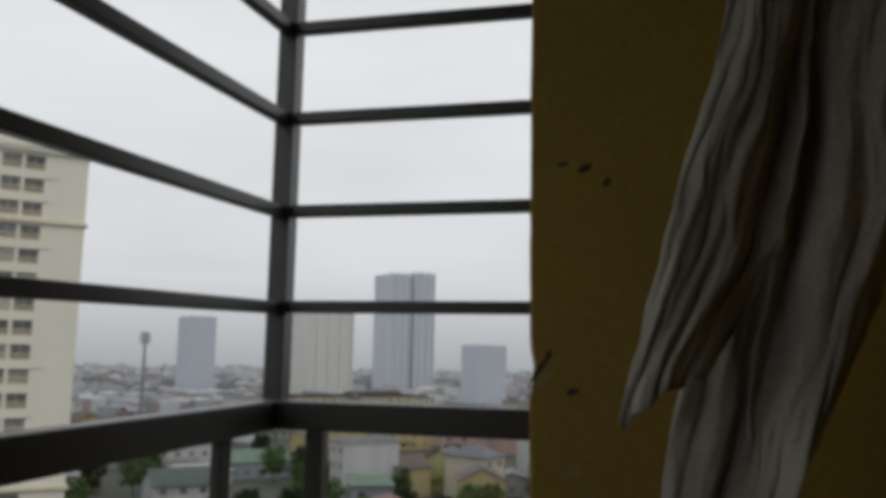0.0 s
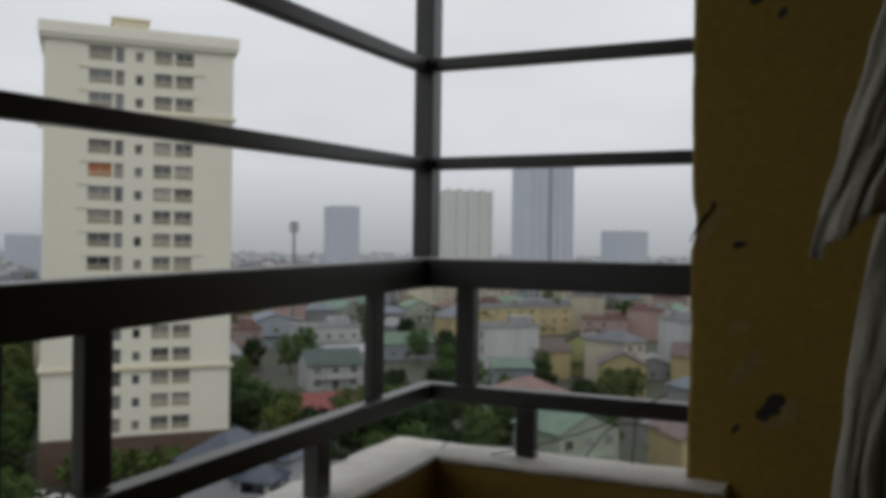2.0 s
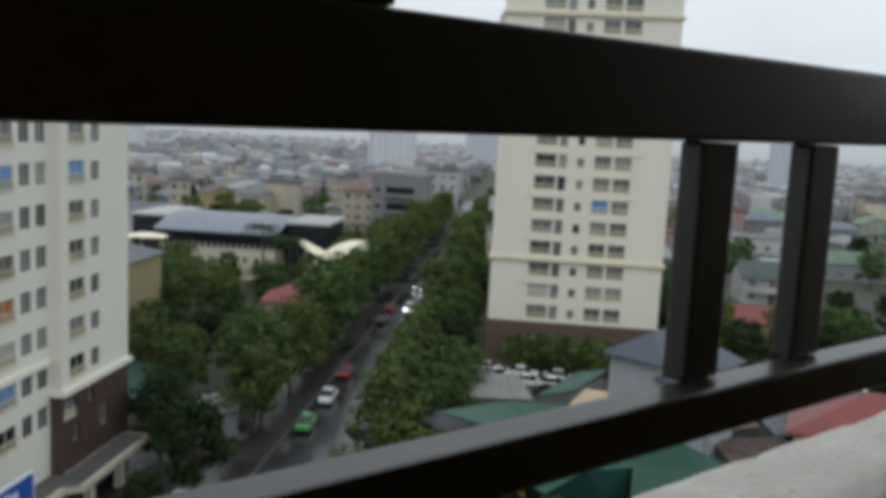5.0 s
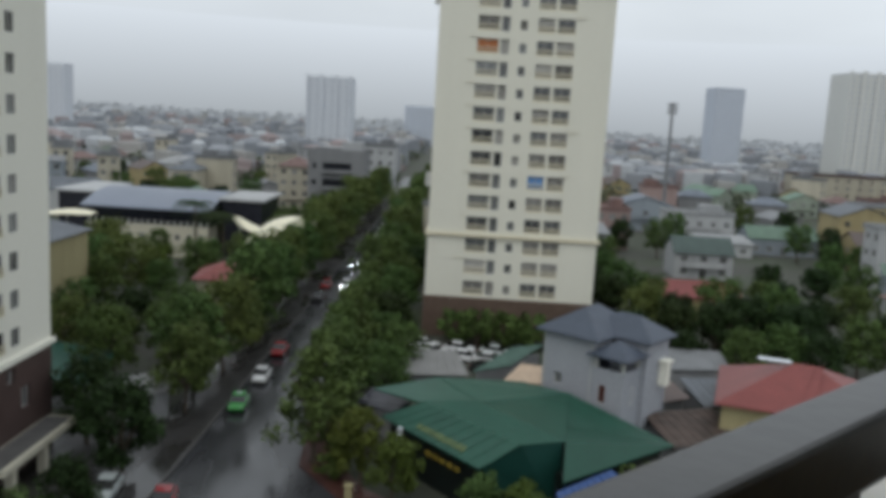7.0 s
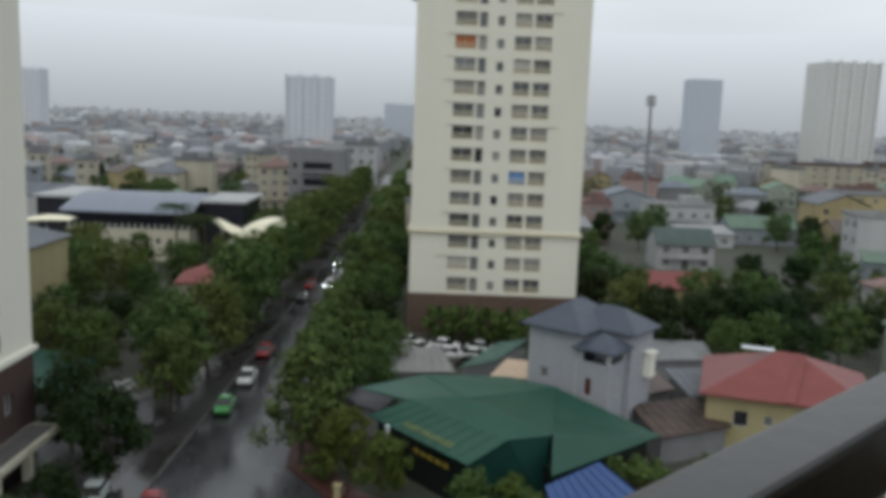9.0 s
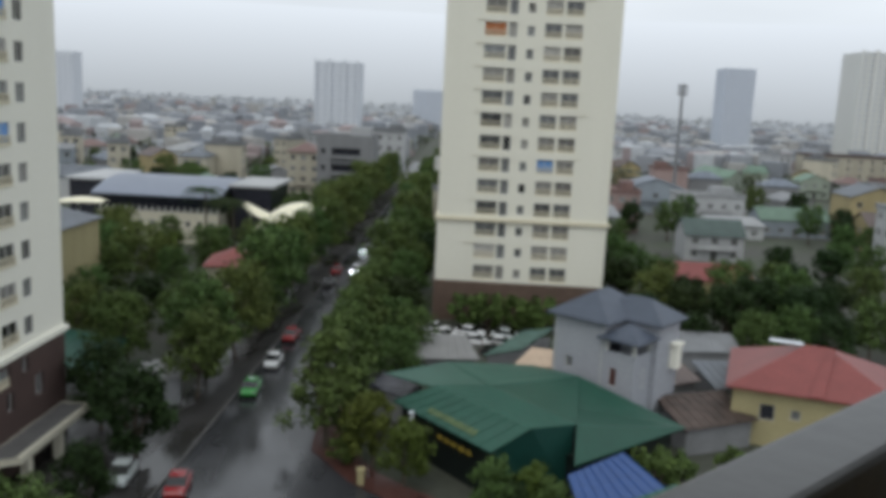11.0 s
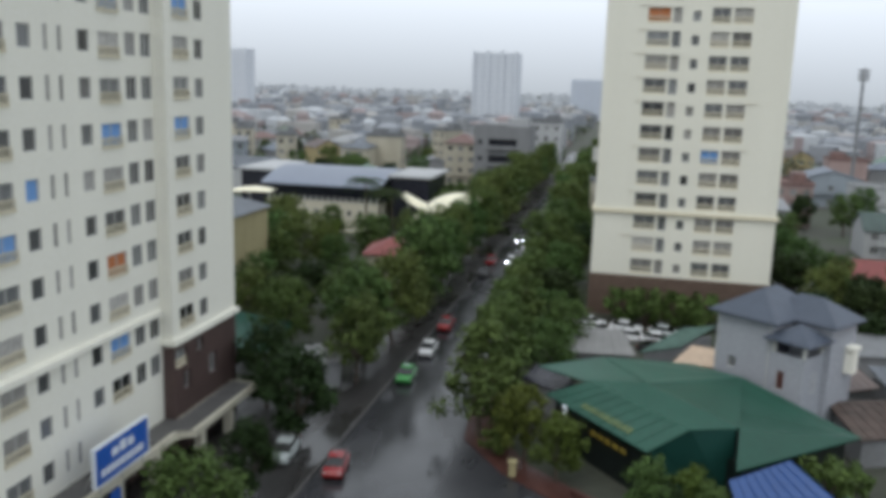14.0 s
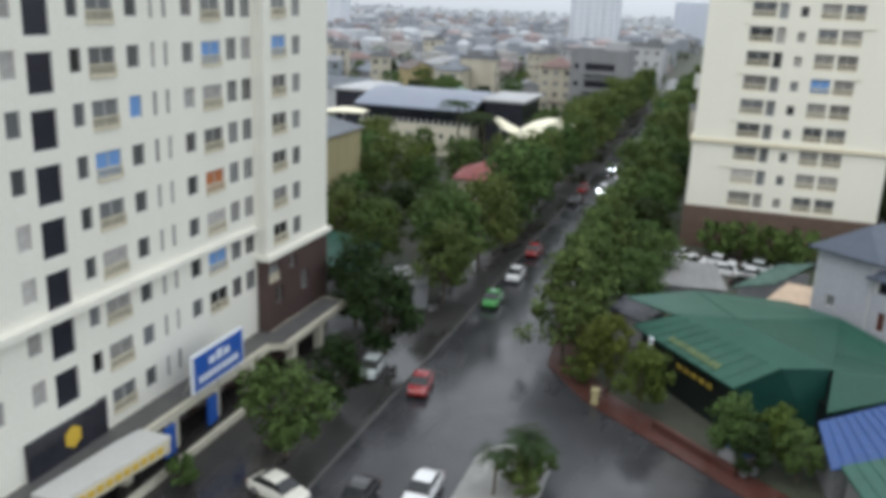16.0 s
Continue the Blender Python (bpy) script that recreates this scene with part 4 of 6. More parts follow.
def sports_hall():
    t = thing("sports_hall", city(-75.2, 171), "large hall with a curved blue-grey metal roof and cream walls", "hall")
    L = 24.6
    b = bmesh.new()
    pierced(b, 0, L, 0, 6.4, [(1.0 + 2.4 * i, 2.0 + 2.4 * i, 3.4, 4.6) for i in range(10)], 0.3)
    for (xa, ya), (xb, yb) in (((0, 0), (0, 26)), ((0, 26), (L, 26)), ((L, 26), (L, 0))):
        b.faces.new([b.verts.new(p) for p in ((xa, ya, 0), (xb, yb, 0), (xb, yb, 6.4), (xa, ya, 6.4))])
    part("wall", b, M["rail_far"], t)
    for i in range(10):
        window_part(t, 1.5 + 2.4 * i, 3.4, 1.0, 1.2, 0.15, "glass")
    b = bmesh.new()
    box(b, -0.4, L + 0.4, 0.5, 25.6, 6.4, 9.9)
    part("clerestory", b, M["black_glass"], t, "dark glazed clerestory band")
    for i in range(19):
        b = bmesh.new()
        box(b, 0.2 + 1.33 * i, 0.5 + 1.33 * i, 0.1, 0.45, 6.4, 7.3)
        part("mullion", b, M["frame"], t)
    b = bmesh.new()
    n, prev = 14, None
    for i in range(n + 1):
        a = i / n
        y, z = -1.5 + 29 * a, 9.9 + 4.0 * (math.sin(math.pi * (0.12 + 0.76 * a)) - math.sin(math.pi * 0.12))
        cur = [b.verts.new(p) for p in ((-0.8, y, z), (L + 0.8, y, z), (L + 0.8, y, z - 0.35), (-0.8, y, z - 0.35))]
        if prev:
            for k in range(4):
                b.faces.new((prev[k], prev[(k + 1) % 4], cur[(k + 1) % 4], cur[k]))
        else:
            b.faces.new(cur)
        prev = cur
    b.faces.new(prev[::-1])
    part("roof", b, M["hall_roof"], t)
    for i in range(12):
        b = bmesh.new()
        x = 0.9 + 2.07 * i
        for k in range(n):
            p, q = [(-1.5 + 29 * a, 9.95 + 4.0 * (math.sin(math.pi * (0.12 + 0.76 * a)) - math.sin(math.pi * 0.12))) for a in (k / n, (k + 1) / n)]
            b.faces.new([b.verts.new(v) for v in ((x, p[0], p[1]), (x + 0.12, p[0], p[1]), (x + 0.12, q[0], q[1]), (x, q[0], q[1]))])
        part("roof_seam", b, M["hall_roof"], t)
    for x0, x1, y0, y1, z in ((L + 0.9, L + 10.2, 4, 22, 11.6), (-9.6, -0.9, 6, 26, 11.4)):
        b = bmesh.new()
        box(b, x0, x1, y0, y1, z, z + 0.5)
        part("flat_roof", b, P["white"], t)
        b = bmesh.new()
        box(b, x0 + 0.6, x1 - 0.6, y0 + 0.6, y1 - 0.6, 0, z)
        part("side_block", b, M["black_glass"], t, "dark glazed side block")


sports_hall()


def membrane(a, b_, width, arch, label="cream fabric canopy stretched like a leaf over a frame"):
    """A leaf of fabric from the low tip a to the high tip b_, arched along its length and curled across it."""
    a, e = Vector(a), Vector(b_)
    t = thing("tensile_canopy", city(a.x, a.y), label, "canopy", "tensile canopies")
    run = e - a
    run_flat = Vector((run.x, run.y, 0)).normalized()
    side = Vector((-run_flat.y, run_flat.x, 0))
    b = bmesh.new()
    n = 14
    grid = []
    for i in range(n + 1):
        u = i / n
        half = width / 2 * math.sin(math.pi * (0.06 + 0.80 * u)) ** 0.8
        row = []
        for j in range(n + 1):
            v = j / n * 2 - 1
            p = Vector((0, 0, a.z)) + run * u + side * (v * half)
            p.z += arch * math.sin(math.pi * u) - 0.16 * half * v * v
            row.append(b.verts.new(p))
        grid.append(row)
    for i in range(n):
        for j in range(n):
            b.faces.new((grid[i][j], grid[i + 1][j], grid[i + 1][j + 1], grid[i][j + 1]))
    ob = part("membrane", mesh("membrane", b, M["shell"], smooth=True), None, t)
    sol = ob.modifiers.new("thick", "SOLIDIFY")
    sol.thickness = 0.08
    for u in (0.12, 0.5, 0.88):
        p = run * u
        b = bmesh.new()
        tube(b, (p.x, p.y, 0), (p.x, p.y, a.z + p.z + arch * math.sin(math.pi * u) - 0.1), 0.14)
        part("mast", b, M["frame"], t)


membrane((-39.8, 156.0, 5.6), (-27.6, 161, 10.8), 14, 2.2)
membrane((-35.3, 164, 7.2), (-43.6, 165.5, 9.8), 5.5, -0.5)
membrane((-74.5, 150, 10.3), (-64.6, 150.5, 11.0), 6.5, 0.7)


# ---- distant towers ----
# haze is painted in: tower and pane colours are paled towards blue-grey
FAR_HAZE = {k: mat("far_" + k, c, 0.85, 0, 0.1, 0.05, 0, 1, streak=True) for k, c in dict(cream=(0.62, 0.625, 0.60), blue=(0.53, 0.57, 0.625), white=(0.60, 0.625, 0.665), grey=(0.50, 0.54, 0.61)).items()}
FAR_HAZE["glass"] = mat("far_haze_glass", (0.49, 0.52, 0.57), 0.3, 0, 0.1, 0.1, 0, 1)


def far_tower(x, y, w, d, h, wall, cols, label, storey=3.4, bays=True):
    t = thing("distant_tower", city(x, y), label, "tower block", "distant towers")
    holes = []
    n = int(h / storey)
    for c in range(cols):
        xc = w * (c + 0.5) / cols
        for s in range(1, n):
            holes.append((xc - w / cols * 0.28, xc + w / cols * 0.28, s * storey + 0.9, s * storey + 2.5))
    b = bmesh.new()
    pierced(b, 0, w, 0, h, holes, 0.5)
    for (xa, ya), (xb, yb) in (((0, 0), (0, d)), ((0, d), (w, d)), ((w, d), (w, 0))):
        b.faces.new([b.verts.new(p) for p in ((xa, ya, 0), (xb, yb, 0), (xb, yb, h), (xa, ya, h))])
    b.faces.new([b.verts.new(p) for p in ((0, 0, h), (w, 0, h), (w, d, h), (0, d, h))])
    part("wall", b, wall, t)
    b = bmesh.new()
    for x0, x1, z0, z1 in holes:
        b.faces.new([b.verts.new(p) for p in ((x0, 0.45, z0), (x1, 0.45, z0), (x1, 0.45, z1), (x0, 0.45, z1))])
    tagged(part("panes", b, FAR_HAZE["glass"], t), kind="stuff")
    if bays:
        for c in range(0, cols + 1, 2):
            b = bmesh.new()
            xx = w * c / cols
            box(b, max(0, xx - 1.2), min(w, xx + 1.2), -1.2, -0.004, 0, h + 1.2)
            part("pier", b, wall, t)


far_tower(238.5, 560, 35.5, 30, 71.5, FAR_HAZE["cream"], 8, "far cream tower block with vertical piers, paled in colour for rain haze")
far_tower(352, 650, 20, 30, 106, FAR_HAZE["blue"], 6, "far twin tower block, coloured blue-grey for haze")
far_tower(374, 648, 21, 30, 108, FAR_HAZE["blue"], 6, "far twin tower block, coloured blue-grey for haze")
far_tower(160, 575, 19, 24, 58.5, FAR_HAZE["grey"], 6, "far tower block with plain faces, coloured grey for haze", bays=False)
far_tower(-114, 610, 31, 26, 52.5, FAR_HAZE["white"], 6, "far tower block with vertical piers, coloured pale for haze")
far_tower(274, 400, 19, 18, 41.5, FAR_HAZE["grey"], 5, "far block with open storeys, coloured grey for haze", bays=False)
far_tower(-345, 700, 17, 17, 54, FAR_HAZE["white"], 4, "far slender block, coloured pale for haze", bays=False)
far_tower(-60, 820, 34, 20, 37, FAR_HAZE["grey"], 6, "far low block, coloured grey for haze", bays=False)


def mast(bm):
    tube(bm, (0, 0, 0), (0, 0, 36), 0.7, 0.45, 8)
    for k in range(3):
        box(bm, -1.6, 1.6, -0.3, 0.3, 36 + k * 1.3, 36.9 + k * 1.3)
    tube(bm, (0, 0, 36), (0, 0, 40), 0.3, 0.2)


solid("floodlight_mast", mast, R["grey"], city(69.6, 300), "tall grey floodlight mast with a stacked head", "mast")


# ---- the balcony ----
def bar(t, name, x0, x1, y0, y1, z0, z1, label="", bevel=0.003, mt=None):
    b = bmesh.new()
    box(b, x0, x1, y0, y1, z0, z1)
    return part(name, b, mt or M["steel"], t, label, bevel=bevel)


rail = thing("balcony_railing", pose(0, 0, 0), "dark painted steel balcony railing of square tubes, wet", "railing")
# the long side is sheared down a little towards its far end, to fit the camera's view
VIEW_SHEAR = Matrix(((1, 0, 0, 0), (0, 1, 0, 0), (0, 0.018, 1, 0), (0, 0, 0, 1)))


def long_bar(name, *b, **k):
    ob = bar(rail, name, *b, **k)
    ob.data.transform(VIEW_SHEAR)


long_bar("top_rail", -0.025, 0.014, -3.3, -0.0245, 31.940, 32.0, bevel=0.004)
bar(rail, "top_rail", -0.0245, 0.55, -0.024, 0.020, 31.941, 31.999, bevel=0.004)
bar(rail, "lower_rail", -0.004, 0.026, -3.3, -0.016, 31.714, 31.748)
bar(rail, "lower_rail", -0.004, 0.55, -0.0155, 0.0155, 31.714, 31.7475)
bar(rail, "corner_post", -0.019, 0.022, -0.023, 0.023, 32.001, 33.36)
for i in range(6):
    z = 32.19 + 0.2 * i
    gb = bar(rail, "guard_bar", -0.013, 0.013, -3.3, -0.0235, z - 0.015, z + 0.011)
    # guard bars get a steeper shear, likewise chosen to fit the view
    gb.data.transform(Matrix(((1, 0, 0, 0), (0, 1, 0, 0), (0, 0.032, 1, 0), (0, 0, 0, 1))))
    bar(rail, "guard_bar", 0.0235, 0.55, -0.013, 0.013, z - 0.0125, z + 0.0125)
for y0 in (-1.352, -2.66):
    long_bar("upright", -0.022, 0.008, y0 + 0.004, y0 + 0.05, 32.001, 33.385)
for y in (-0.208, -0.874, -1.018, -1.68, -1.82, -2.5):
    bar(rail, "post", -0.014, 0.006, y - 0.021, y + 0.021, 31.749, 31.9395 + 0.018 * y)
bar(rail, "post", 0.076, 0.113, -0.017, 0.017, 31.749, 31.9405)
for y in (-0.41, -1.31, -2.2):
    bar(rail, "foot_post", -0.013, 0.017, y - 0.019, y + 0.019, 31.6, 31.713)
bar(rail, "foot_post", 0.203, 0.24, -0.015, 0.015, 31.6, 31.713)


def parapet(bm):
    prism(bm, [(0.03, -3.4), (0.062, -0.075), (0.6, -0.075), (0.6, 0.05), (-0.075, 0.05), (-0.075, -3.4)], 30.6, 31.606)


solid("wall_parapet", parapet, M["ochre"], pose(0, 0, 0), "low ochre painted balcony parapet", "wall", "structure")


def ledge():
    """The plastered top of the parapet, with a ragged outer lip."""
    rnd = random.Random(5)
    inner, outer = [], []
    for i in range(100):
        y = -3.4 + 3.323 * i / 99
        inner.append((0.034 + 0.03 * i / 99 + rnd.uniform(-0.0015, 0.0015), y))
        outer.append((-0.098 - 0.02 * noise.noise((y * 6, 1, 0)) + 0.012 * noise.noise((y * 25, 2, 0)) + rnd.uniform(-0.007, 0.007), y - 0.003 if i < 99 else 0.062))
    for i in range(1, 26):
        x = 0.064 + 0.53 * i / 25
        inner.append((x, -0.077 + rnd.uniform(-0.0015, 0.0015)))
        outer.append((-0.095 + 0.7 * i / 25, 0.066 + 0.012 * noise.noise((x * 5, 7, 0)) + rnd.uniform(-0.005, 0.005)))
    b = bmesh.new()
    cols = []
    for (xi, yi), (xo, yo) in zip(inner, outer):
        col = []
        for f, z in ((0.02, 31.6085), (0, 31.613), (0.02, 31.619), (0.3, 31.621), (0.6, 31.619), (0.9, 31.617), (1.0, 31.606), (1.0, 31.57)):
            j = 0.002 * noise.noise((xi * 30 + f * 9, yi * 30, z))
            col.append(b.verts.new((xi + (xo - xi) * f, yi + (yo - yi) * f, z + j)))
        cols.append(col)
    for p, q in zip(cols, cols[1:]):
        for k in range(7):
            b.faces.new((p[k], p[k + 1], q[k + 1], q[k]))
        b.faces.new((p[7], p[0], q[0], q[7]))
    b.faces.new(cols[0])
    b.faces.new(cols[-1][::-1])
    ob = new("ledge", mesh("ledge", b, M["ledge"]))
    tagged(ob, "whitish rain-wet plaster ledge with a ragged lip", "ledge", "", "structure")


ledge()


def pillar(bm):
    """A plastered pier; its free edge is worn and uneven."""
    n, rnd = 90, random.Random(3)
    rows = []
    for i in range(n + 1):
        z = 30.6 + 2.9 * i / n
        e = 0.004 * noise.noise((0, 0, z * 4)) + 0.002 * noise.noise((0, 3, z * 22))
        if 32.02 < z < 32.12:
            e += 0.010 * math.sin((z - 32.02) / 0.10 * math.pi)
        x = 0.527 + e
        ring = [(x + 0.006, 0.19), (x, 0.17), (x, -0.022 - 0.4 * e), (x + 0.002, -0.028), (x + 0.008, -0.030), (0.7, -0.030 + 0.002 * noise.noise((1, 0, z * 3))), (1.1, -0.030), (1.75, -0.030), (1.75, 0.19)]
        rows.append([bm.verts.new((*p, z)) for p in ring])
    for p, q in zip(rows, rows[1:]):
        for k in range(9):
            bm.faces.new((p[k], p[(k + 1) % 9], q[(k + 1) % 9], q[k]))
    bm.faces.new(rows[0][::-1])
    bm.faces.new(rows[-1])


wall_end = solid("wall_end", pillar, M["ochre"], pose(0, 0, 0), "ochre painted plaster wall with chips and stains", "wall", "structure")


def blotch(x, z, w, h, mt, seed, name, proud=0.0012):
    """A flat scar in the paint with a ragged outline."""
    rnd = random.Random(seed)
    b = bmesh.new()
    n = 18
    ring = []
    for i in range(n):
        a = 6.2832 * i / n
        r = 0.62 + 0.38 * rnd.random()
        ring.append((x + w / 2 * r * math.cos(a) + h * 0.25 * math.sin(a), z + h / 2 * r * math.sin(a)))
    hi = [b.verts.new((p[0], -0.0302 - proud, p[1])) for p in ring]
    lo = [b.verts.new((p[0], -0.026, p[1])) for p in ring]
    b.faces.new(hi)
    for i in range(n):
        b.faces.new((lo[i], lo[(i + 1) % n], hi[(i + 1) % n], hi[i]))
    part(name, b, mt, wall_end)


blotch(0.663, 31.757, 0.0408, 0.0612, M["chip"], 1, "paint_chip")
blotch(0.607, 31.716, 0.0122, 0.0184, M["chip"], 2, "paint_chip")
blotch(0.633, 32.455, 0.0265, 0.0225, M["chip"], 3, "paint_chip")
blotch(0.673, 32.427, 0.0163, 0.0225, M["chip"], 4, "paint_chip")
blotch(0.589, 32.464, 0.0265, 0.0102, M["chip"], 5, "paint_chip")
blotch(0.609, 32.034, 0.0245, 0.0163, M["chip"], 6, "paint_chip")
blotch(0.677, 31.745, 0.0714, 0.0714, M["patch"], 7, "pale_patch", 0.0006)
blotch(0.622, 31.819, 0.0408, 0.0918, M["patch"], 8, "pale_patch", 0.0006)
blotch(0.548, 32.074, 0.0105, 0.0857, M["chip"], 9, "paint_chip")
blotch(0.56, 32.063, 0.0306, 0.0714, M["patch"], 10, "pale_patch", 0.0006)
blotch(0.608, 31.891, 0.0408, 0.0306, M["patch"], 11, "pale_patch", 0.0006)


def plain(name, label, cat, *b, mt="ochre"):
    return solid(name, lambda bm: box(bm, *b), M[mt], pose(0, 0, 0), label, cat, "structure")


# unseen parts, placed by guess; they keep sky light out of the balcony
plain("floor", "grey concrete balcony floor", "floor", -0.07, 1.75, -3.4, 0.19, 30.45, 30.598, mt="kerb")
plain("ceiling", "limewashed underside of the balcony above", "ceiling", -0.11, 1.9, -3.6, 0.3, 33.36, 33.56, mt="ceiling")
plain("wall_back", "ochre painted back wall of the balcony", "wall", 1.752, 1.9, -3.6, 0.19, 30.45, 33.36)
plain("wall_side", "ochre painted side wall of the balcony", "wall", -0.075, 1.75, -3.6, -3.402, 30.45, 33.36)


def cloth():
    """A white garment hung from a line: a long back, a shorter front panel and a sleeve, all in soft folds."""
    t = thing("hanging_cloth", pose(0, 0, 0), "crumpled white cotton garment hung up to dry", "laundry")

    def drape(name, z0, z1, ss, left, right, y0, folds, hem, seed):
        b = bmesh.new()
        nx, nz = 44, 56
        rows = []
        for j in range(nz + 1):
            q = j / nz
            lo, hi = float(np.interp(q, ss, left)), float(np.interp(q, ss, right))
            row = []
            for i in range(nx + 1):
                u = i / nx
                deep = 0.3 + 0.7 * q
                x = lo + (hi - lo) * u + 0.010 * noise.noise((q * 7, u * 3, seed)) + 0.004 * noise.noise((q * 22, u * 9, seed + 1))
                y = y0 + deep * (0.022 * math.sin(u * folds + 1.8 * q + seed) + 0.010 * math.sin(u * folds * 2.3 - 3 * q) + 0.030 * noise.noise((u * 5 + q * 2.5, q * 2.5, seed)) + 0.012 * noise.noise((u * 12 + q * 5, q * 9, seed + 3)))
                y += 0.006 * noise.noise((u * 26, q * 24, seed + 7)) - 0.05 * q * (1 - abs(2 * u - 1))
                z = z0 + (z1 - z0) * q + hem * u * q ** 3 + 0.018 * noise.noise((u * 7, seed, 2)) * q ** 4
                row.append(b.verts.new((x, y, z)))
            rows.append(row)
        for p, r in zip(rows, rows[1:]):
            for i in range(nx):
                b.faces.new((p[i], p[i + 1], r[i + 1], r[i]))
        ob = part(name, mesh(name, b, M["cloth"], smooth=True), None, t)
        ob.modifiers.new("thick", "SOLIDIFY").thickness = 0.002

    drape("back_panel", 32.86, 31.50, (0, 0.3, 0.5, 0.65, 0.8, 1), (0.94, 0.86, 0.82, 0.775, 0.75, 0.735), (1.08, 1.04, 1.02, 0.95, 0.88, 0.85), -0.575, 10, 0.24, 2.0)
    drape("front_panel", 32.86, 31.86, (0, 0.35, 0.6, 0.8, 1), (0.97, 0.92, 0.895, 0.87, 0.85), (1.10, 1.07, 1.05, 0.99, 0.93), -0.625, 7, 0.14, 5.0)
    drape("sleeve", 32.84, 32.02, (0, 0.3, 0.55, 0.8, 1), (0.93, 0.87, 0.825, 0.765, 0.725), (0.99, 0.955, 0.935, 0.90, 0.83), -0.66, 5, 0.07, 9.0)
    b = bmesh.new()
    tube(b, (0.73, -0.6, 32.862), (1.25, -0.68, 32.862), 0.007, n=8)
    part("hanger_bar", b, M["wire"], t)
    b = bmesh.new()
    tube(b, (0.98, -0.64, 32.862), (0.98, -0.64, 33.36), 0.004, n=6)
    part("hook", b, M["wire"], t)


cloth()


def stem(pts, r=0.0014):
    cu = bpy.data.curves.new("stem", "CURVE")
    cu.dimensions, cu.bevel_depth, cu.bevel_resolution = "3D", r, 1
    sp = cu.splines.new("NURBS")
    sp.points.add(len(pts) - 1)
    for p, q in zip(sp.points, pts):
        p.co = (*q, 1)
    sp.use_endpoint_u, sp.order_u = True, 3
    ob = new("dry_stem", cu)
    cu.materials.append(M["wire"])
    tagged(ob, "thin dry plant stem lying over the ledge and lower rail", "twig", "dry stems")


stem([(0.05, -0.02, 31.622), (0.09, 0.02, 31.66), (0.11, 0.03, 31.72), (0.06, -0.02, 31.76), (0.03, -0.03, 31.79)])
stem([(0.16, -0.03, 31.622), (0.26, -0.02, 31.65), (0.36, -0.03, 31.69), (0.45, -0.02, 31.74), (0.49, -0.02, 31.765)])
stem([(0.42, 0.02, 31.622), (0.43, 0.03, 31.70), (0.42, 0.02, 31.78)])
stem([(0.33, 0.03, 31.622), (0.36, 0.05, 31.67), (0.40, 0.03, 31.70), (0.47, 0.03, 31.69)])


# ---- trees ----
def leaf_cloud(rnd, centres, leaves, size):
    """Verts and faces of many small bent leaf sprays round the given clump centres."""
    verts, faces = [], []
    for cx, cy, cz, r in centres:
        for _ in range(leaves):
            d = Vector((rnd.gauss(0, 1), rnd.gauss(0, 1), rnd.gauss(0, 1)))
            d.normalize()
            p = Vector((cx, cy, cz)) + d * r * (0.55 + 0.5 * rnd.random())
            nrm = (d + Vector((rnd.uniform(-0.7, 0.7), rnd.uniform(-0.7, 0.7), rnd.uniform(-0.2, 0.9)))).normalized()
            t = nrm.orthogonal().normalized()
            t.rotate(Matrix.Rotation(rnd.uniform(0, 6.28), 3, nrm))
            s = nrm.cross(t)
            l, w = size * rnd.uniform(0.7, 1.4), size * rnd.uniform(0.35, 0.7)
            i = len(verts)
            verts += [tuple(p - t * l), tuple(p + s * w - nrm * 0.06), tuple(p + t * l - nrm * 0.12), tuple(p - s * w - nrm * 0.06)]
            faces.append((i, i + 1, i + 2, i + 3))
    return verts, faces


TREES = []


def tree_proto(seed, height, spread, leafmat, low=0.32, clumps=46, leaves=55, size=0.26, name="street_tree", label="leafy green street tree with a rounded uneven crown", cone=0.0):
    rnd = random.Random(seed)
    t = thing(name, city(0, -400 - 20 * len(TREES)), label, "tree", "trees of the town")
    b = bmesh.new()
    hz = height * low
    lean = (rnd.uniform(-0.4, 0.4), rnd.uniform(-0.4, 0.4))
    mid = (lean[0] * 0.5, lean[1] * 0.5, hz * 0.6)
    top = (lean[0], lean[1], hz * 1.25)
    tube(b, (0, 0, 0), mid, 0.24, 0.18, 8)
    tube(b, mid, top, 0.18, 0.13, 8)
    centres = []
    for k in range(6):
        a = k * 1.05 + rnd.uniform(-0.3, 0.3)
        q = (top[0] + spread * 0.55 * math.cos(a), top[1] + spread * 0.55 * math.sin(a), height * rnd.uniform(0.55, 0.8))
        tube(b, (top[0] * 0.8, top[1] * 0.8, hz * 1.05), q, 0.1, 0.03, 6)
    tube(b, top, (0, 0, height * 0.86), 0.12, 0.03, 6)
    part("trunk", b, M["bark"], t)
    for _ in range(clumps):
        a, e = rnd.uniform(0, 6.2832), rnd.random()
        z = low + (1 - low) * e ** 0.85
        rad = spread * math.sqrt(max(0.05, 1 - ((z - 0.62) / 0.42) ** 2 if cone == 0 else (1.02 - z) * 1.25)) * rnd.uniform(0.35, 0.95)
        centres.append((rad * math.cos(a), rad * math.sin(a), height * min(z, 0.95), spread * rnd.uniform(0.2, 0.36)))
    v, f = leaf_cloud(rnd, centres, leaves, size)
    me = bpy.data.meshes.new("crown")
    me.from_pydata(v, [], f)
    me.materials.append(leafmat)
    part("crown", me, None, t)
    TREES.append(t)
    return t


